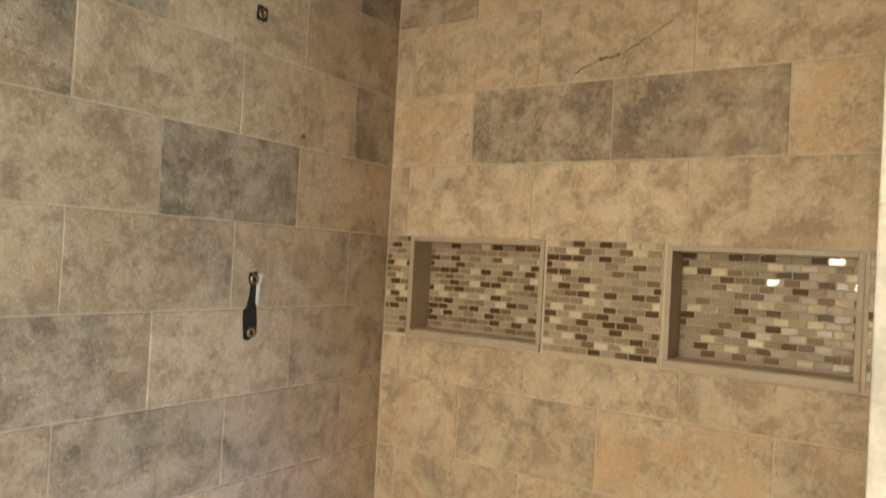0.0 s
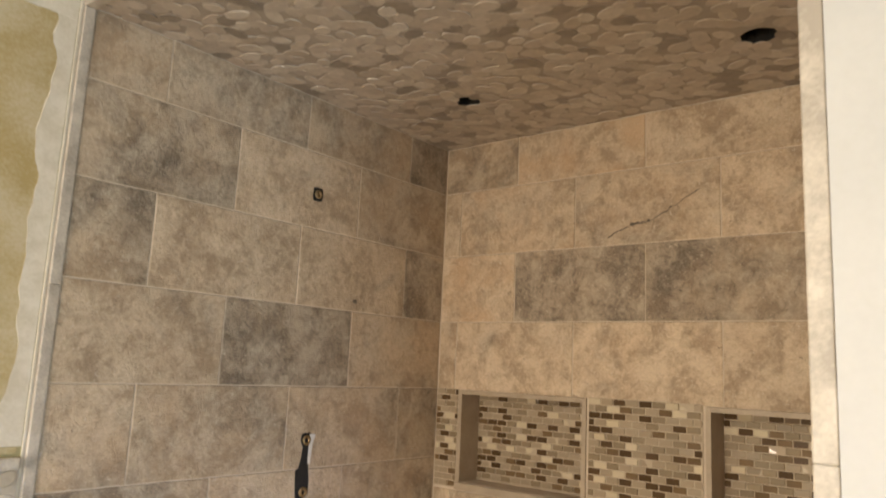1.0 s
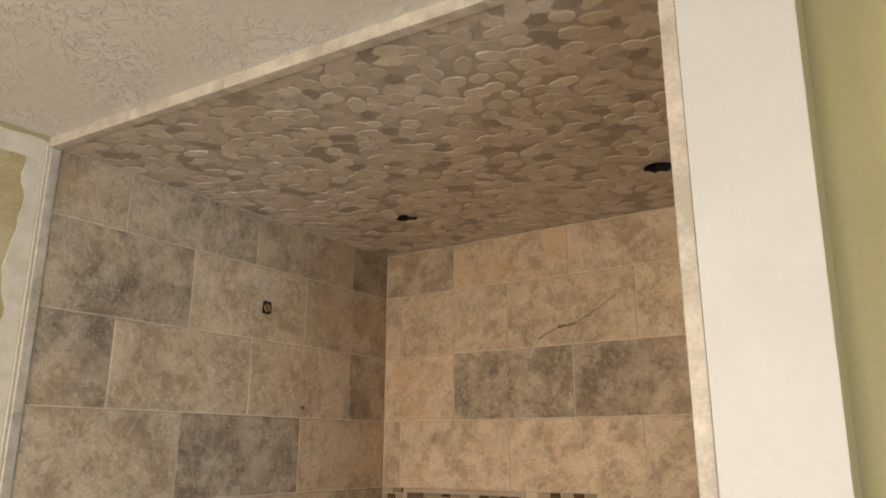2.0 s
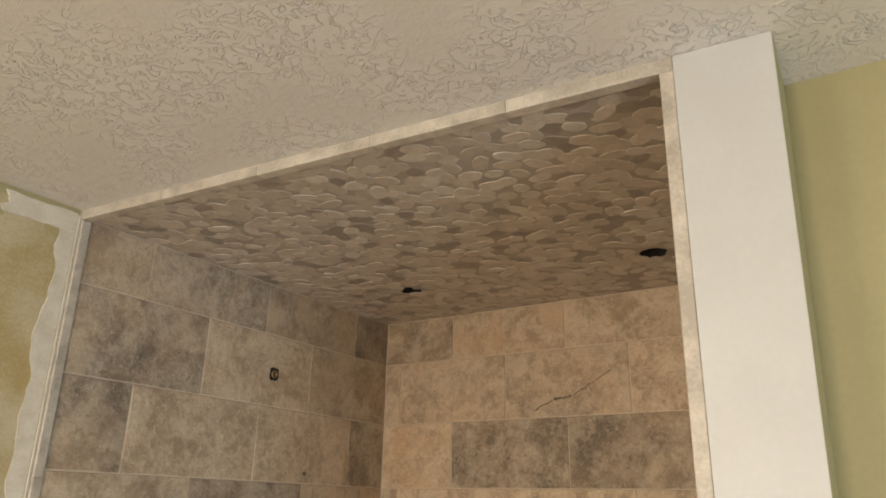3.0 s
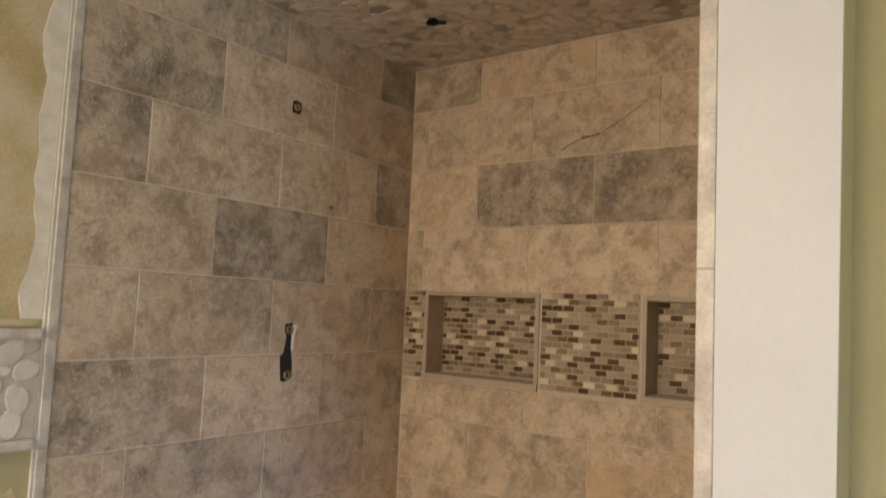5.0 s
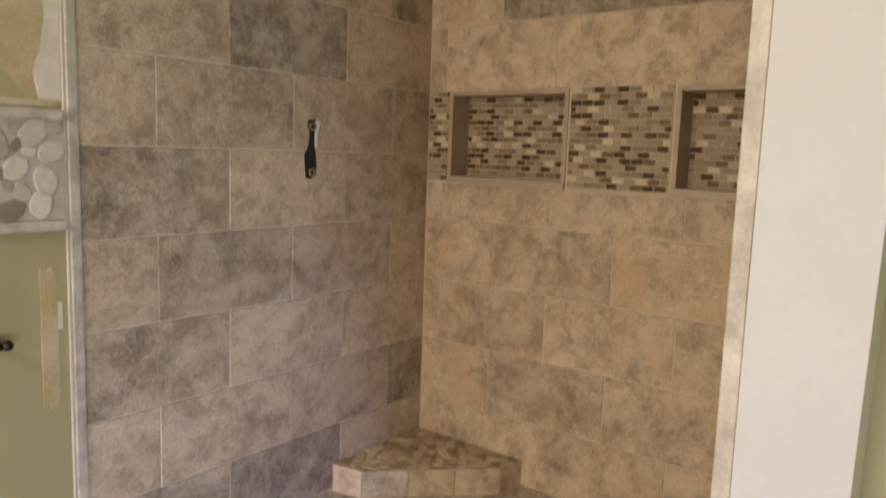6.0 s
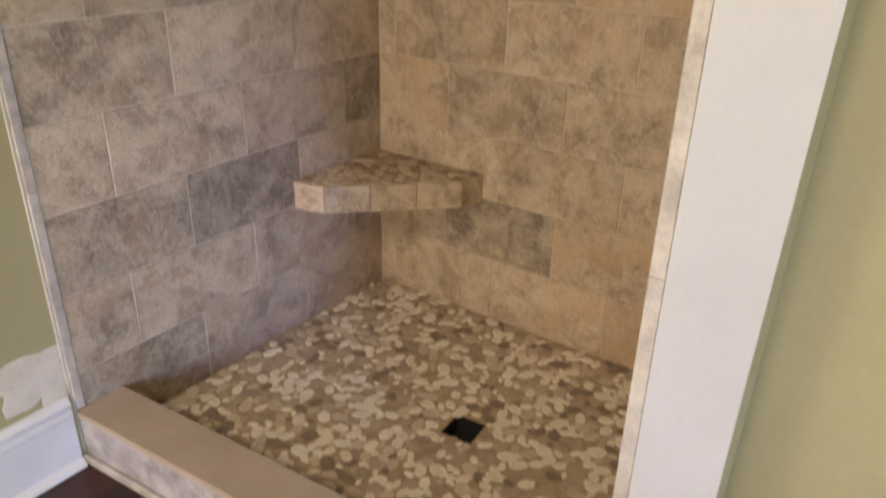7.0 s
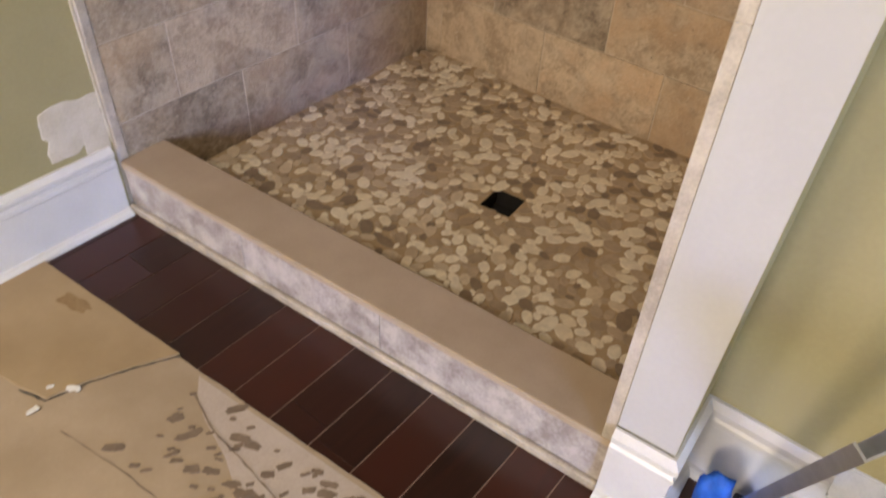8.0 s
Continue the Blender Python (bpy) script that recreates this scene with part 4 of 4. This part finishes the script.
MIXED = (4.0, 3.2, 2.8, 4.4, 3.0)
mosaic(0.003, 0.086, 1.300, 1.590, -0.002, MIXED, 1, "narrow strip of beige and brown glass mosaic in the corner")
mosaic(0.527, 0.832, 1.290, 1.592, -0.002, MIXED, 2, "beige and brown brick mosaic between the niches")
mosaic(1.258, WIDE, 1.295, 1.592, -0.002, MIXED, 3, "beige brick mosaic beside the second niche")
mosaic(N1[0], N1[1], NZ0, NZ1, NDEEP - 0.004, (4.2, 3.2, 2.6, 5.6, 1.3), 4, "dark and beige brick mosaic at the back of a niche")
mosaic(N2[0], N2[1], NZ0, NZ1, NDEEP - 0.004, (1.4, 4.4, 4.0, 3.6, 5.6), 5, "shiny brown and cream brick mosaic at the back of a niche")

for (x0, x1), lab in ((N1, "recessed wall niche with tan stone lining and sill"), (N2, "recessed wall niche with tan stone lining, glossy mosaic back")):
    nich = thing("wall_niche", lab, "niche", None, "niches in the back wall")
    t = 0.012
    part("side_liner", box_bm(x0 - t, x0 + 0.001, -0.004, NDEEP - 0.005, NZ0 - 0.001, NZ1 + 0.011, 0.001), MAT_NICHE, nich)
    part("side_liner", box_bm(x1 - 0.001, x1 + t, -0.004, NDEEP - 0.005, NZ0 - 0.001, NZ1 + 0.011, 0.001), MAT_NICHE, nich)
    part("head_liner", box_bm(x0 + 0.0011, x1 - 0.0011, -0.004, NDEEP - 0.005, NZ1 - 0.001, NZ1 + 0.011, 0.001), MAT_NICHE, nich)
    part("sill", box_bm(x0 - t, x1 + t, -0.010, NDEEP - 0.005, NZ0 - 0.022, NZ0 - 0.0012, 0.0015), MAT_NICHE, nich, "smooth tan stone sill")

# ---- wall tiles ----
JOINT = 0.0031
rng_t = random.Random(21)


def tile_mesh(w, h, material, variant):
    """A tile in the x, z plane with its face at y 0 and softly worn edges."""
    bm = bmesh.new()
    pts = []
    corners = [(0, 0), (w, 0), (w, h), (0, h)]
    for i, p in enumerate(corners):
        q = corners[(i + 1) % 4]
        m = max(2, int(math.dist(p, q) / 0.035))
        for k in range(m):
            f = k / m
            x, z = p[0] + (q[0] - p[0]) * f, p[1] + (q[1] - p[1]) * f
            j = 0.0011 * noise.noise(Vector((x * 40 + variant * 9.1, z * 40, variant)))
            pts.append((x + j, z + j))
    lo = [bm.verts.new((x, 0.008, z)) for x, z in pts]
    mid = [bm.verts.new((x, 0.0013, z)) for x, z in pts]
    hi = [bm.verts.new((w / 2 + (x - w / 2) * (1 - 0.003 / w), 0.0, h / 2 + (z - h / 2) * (1 - 0.003 / h))) for x, z in pts]
    n = len(pts)
    for r0, r1 in ((lo, mid), (mid, hi)):
        for i in range(n):
            bm.faces.new((r0[i], r0[(i + 1) % n], r1[(i + 1) % n], r1[i]))
    bm.faces.new(hi)
    return mesh_of("wall_tile", bm, material)


TILE_MESHES = {}


def wall_tile(parent, turn, a, b, z0, z1, tone):
    w, h, v = b - a - JOINT, z1 - z0 - JOINT, rng_t.randrange(3)
    key = (round(w, 3), round(h, 3), tone, v)
    if key not in TILE_MESHES:
        TILE_MESHES[key] = tile_mesh(w, h, TRAV[tone], v)
    ob = new("wall_tile", TILE_MESHES[key])
    ob.parent = parent
    shift = rng_t.uniform(-0.0006, 0.0006)
    ob.matrix_local = turn @ pose(a + JOINT / 2, shift, z0 + JOINT / 2)


# course number from the band's top line, and the tile within the course -> tone
LEFT_TONES = {(3, 0): "dark", (3, 1): "mid", (3, 2): "grey", (3, 3): "mid", (2, 0): "mid", (2, 1): "light", (2, 2): "grey", (1, 0): "dark", (1, 1): "light", (1, 2): "light", (1, 3): "grey", (0, 0): "mid", (0, 1): "dark", (0, 2): "light",
              (-1, 0): "mid", (-1, 1): "mid", (-1, 2): "mid", (-1, 3): "mid", (-2, 0): "mid", (-2, 1): "light", (-2, 2): "grey", (-3, 0): "mid", (-3, 1): "mid", (-3, 2): "grey", (-3, 3): "light", (-4, 0): "light", (-4, 1): "light",
              (-4, 2): "grey", (-5, 0): "dark", (-5, 1): "mid", (-5, 2): "light", (-5, 3): "light", (-6, 0): "mid", (-6, 1): "dark", (-6, 2): "grey", (-7, 0): "mid", (-7, 1): "mid", (-7, 2): "light", (-8, 0): "mid", (-8, 1): "mid", (-8, 2): "dark"}
BACK_TONES = {(3, 0): "mid", (3, 1): "gold", (3, 2): "light", (3, 3): "mid", (2, 0): "light", (2, 1): "mid", (2, 2): "mid", (2, 3): "light", (1, 0): "gold", (1, 1): "dark", (1, 2): "grey", (1, 3): "gold", (0, 0): "light", (0, 1): "light",
              (0, 2): "light", (0, 3): "light", (-2, 0): "light", (-2, 1): "light", (-2, 2): "light", (-2, 3): "light", (-3, 0): "mid", (-3, 1): "mid", (-3, 2): "gold", (-3, 3): "mid", (-4, 0): "light", (-4, 1): "mid", (-4, 2): "mid",
              (-5, 0): "gold", (-5, 1): "mid", (-5, 2): "mid", (-6, 0): "gold", (-6, 1): "light", (-6, 2): "mid", (-7, 0): "mid", (-7, 1): "dark", (-7, 2): "gold", (-8, 0): "light", (-8, 1): "light", (-8, 2): "gold", (-8, 3): "gold"}
LEFT_TURN = Matrix(((0, -1, 0, 0), (-1, 0, 0, 0), (0, 0, 1, 0), (0, 0, 0, 1)))   # along the wall from the corner towards the room
TONES, WEIGHTS = ["mid", "light", "grey", "gold", "dark"], [5, 3, 3, 0.6, 0.5]


def course(parent, turn, r, z0, z1, start, length, tones):
    x, i = start - TILE, 0
    while x + TILE <= 0.01:
        x += TILE
    while x < length:
        a, b = max(x, 0.0012), min(x + TILE, length)
        if b - a > 0.012:
            tone = tones.get((r, i)) or rng_t.choices(TONES, WEIGHTS)[0]
            wall_tile(parent, turn, a, b, z0, z1, tone)
            i += 1
        x += TILE


for r in range(-8, 4):
    z0, z1 = BAND_TOP + r * P, min(BAND_TOP + (r + 1) * P, SHOWER_CEIL - 0.002)
    if r == -8:
        z0 = -0.085
    course(wall_left, LEFT_TURN, r, z0, z1, 0.386 if r % 2 == 0 else 0.178, 1.172, LEFT_TONES)
    if r == -1:
        continue
    if r == -2:
        z1 = 1.2935
    course(wall_back, Matrix.Identity(4), r, z0, z1, 0.066 if r % 2 == 0 else 0.276, WIDE, BACK_TONES)

# ---- pebbles of the shower floor ----
FLOOR_MESHES = [pebble_mesh("floor_pebble", MAT_FLOOR_PEB, 40 + i, 0.0208 + 0.0012 * i, 0.0140 + 0.0009 * (i % 3), 0.0024) for i in range(5)]
pts, rng = packed(0.012, WIDE - 0.008, -1.07, -0.012, ((0.0225, 260), (0.019, 900), (0.016, 2500), (0.0128, 6000), (0.0095, 7000)), 0.84, 9,
                  lambda x, y: not in_drain(x, y, 0.012) and y > -1.055 + SLANT * x)
order = np.argsort(np.abs(pts[:, 0] - 0.80) + np.abs(pts[:, 1] + 0.82) * 1.2)
jv, jf = [], []
for rank, k in enumerate(order):
    x, y, radius = pts[k]
    f, turn = radius / 0.0182, rng.uniform(0, math.pi)
    if rank < 300:
        ob = new("pebble", FLOOR_MESHES[rank % 5])
        ob.parent = shower_floor
        ob.matrix_local = pose(x, y, pan_z(x, y), 0, 0, math.degrees(turn)) @ Matrix.Diagonal((f, f, 1, 1))
        continue
    me = FLOOR_MESHES[rank % 5]
    base, cz = len(jv), pan_z(x, y)
    cs, sn = math.cos(turn) * f, math.sin(turn) * f
    jv.extend((x + v.co.x * cs - v.co.y * sn, y + v.co.x * sn + v.co.y * cs, cz + v.co.z) for v in me.vertices)
    jf.extend(tuple(base + i for i in p.vertices) for p in me.polygons)
me = bpy.data.meshes.new("pebbles")
me.from_pydata(jv, [], jf)
me.materials.append(MAT_FLOOR_PEB_J)
rest = new("pebbles", me)
rest.parent = shower_floor
tagged(rest, "flat tan pebbles set in brown grout", "", "", "stuff")
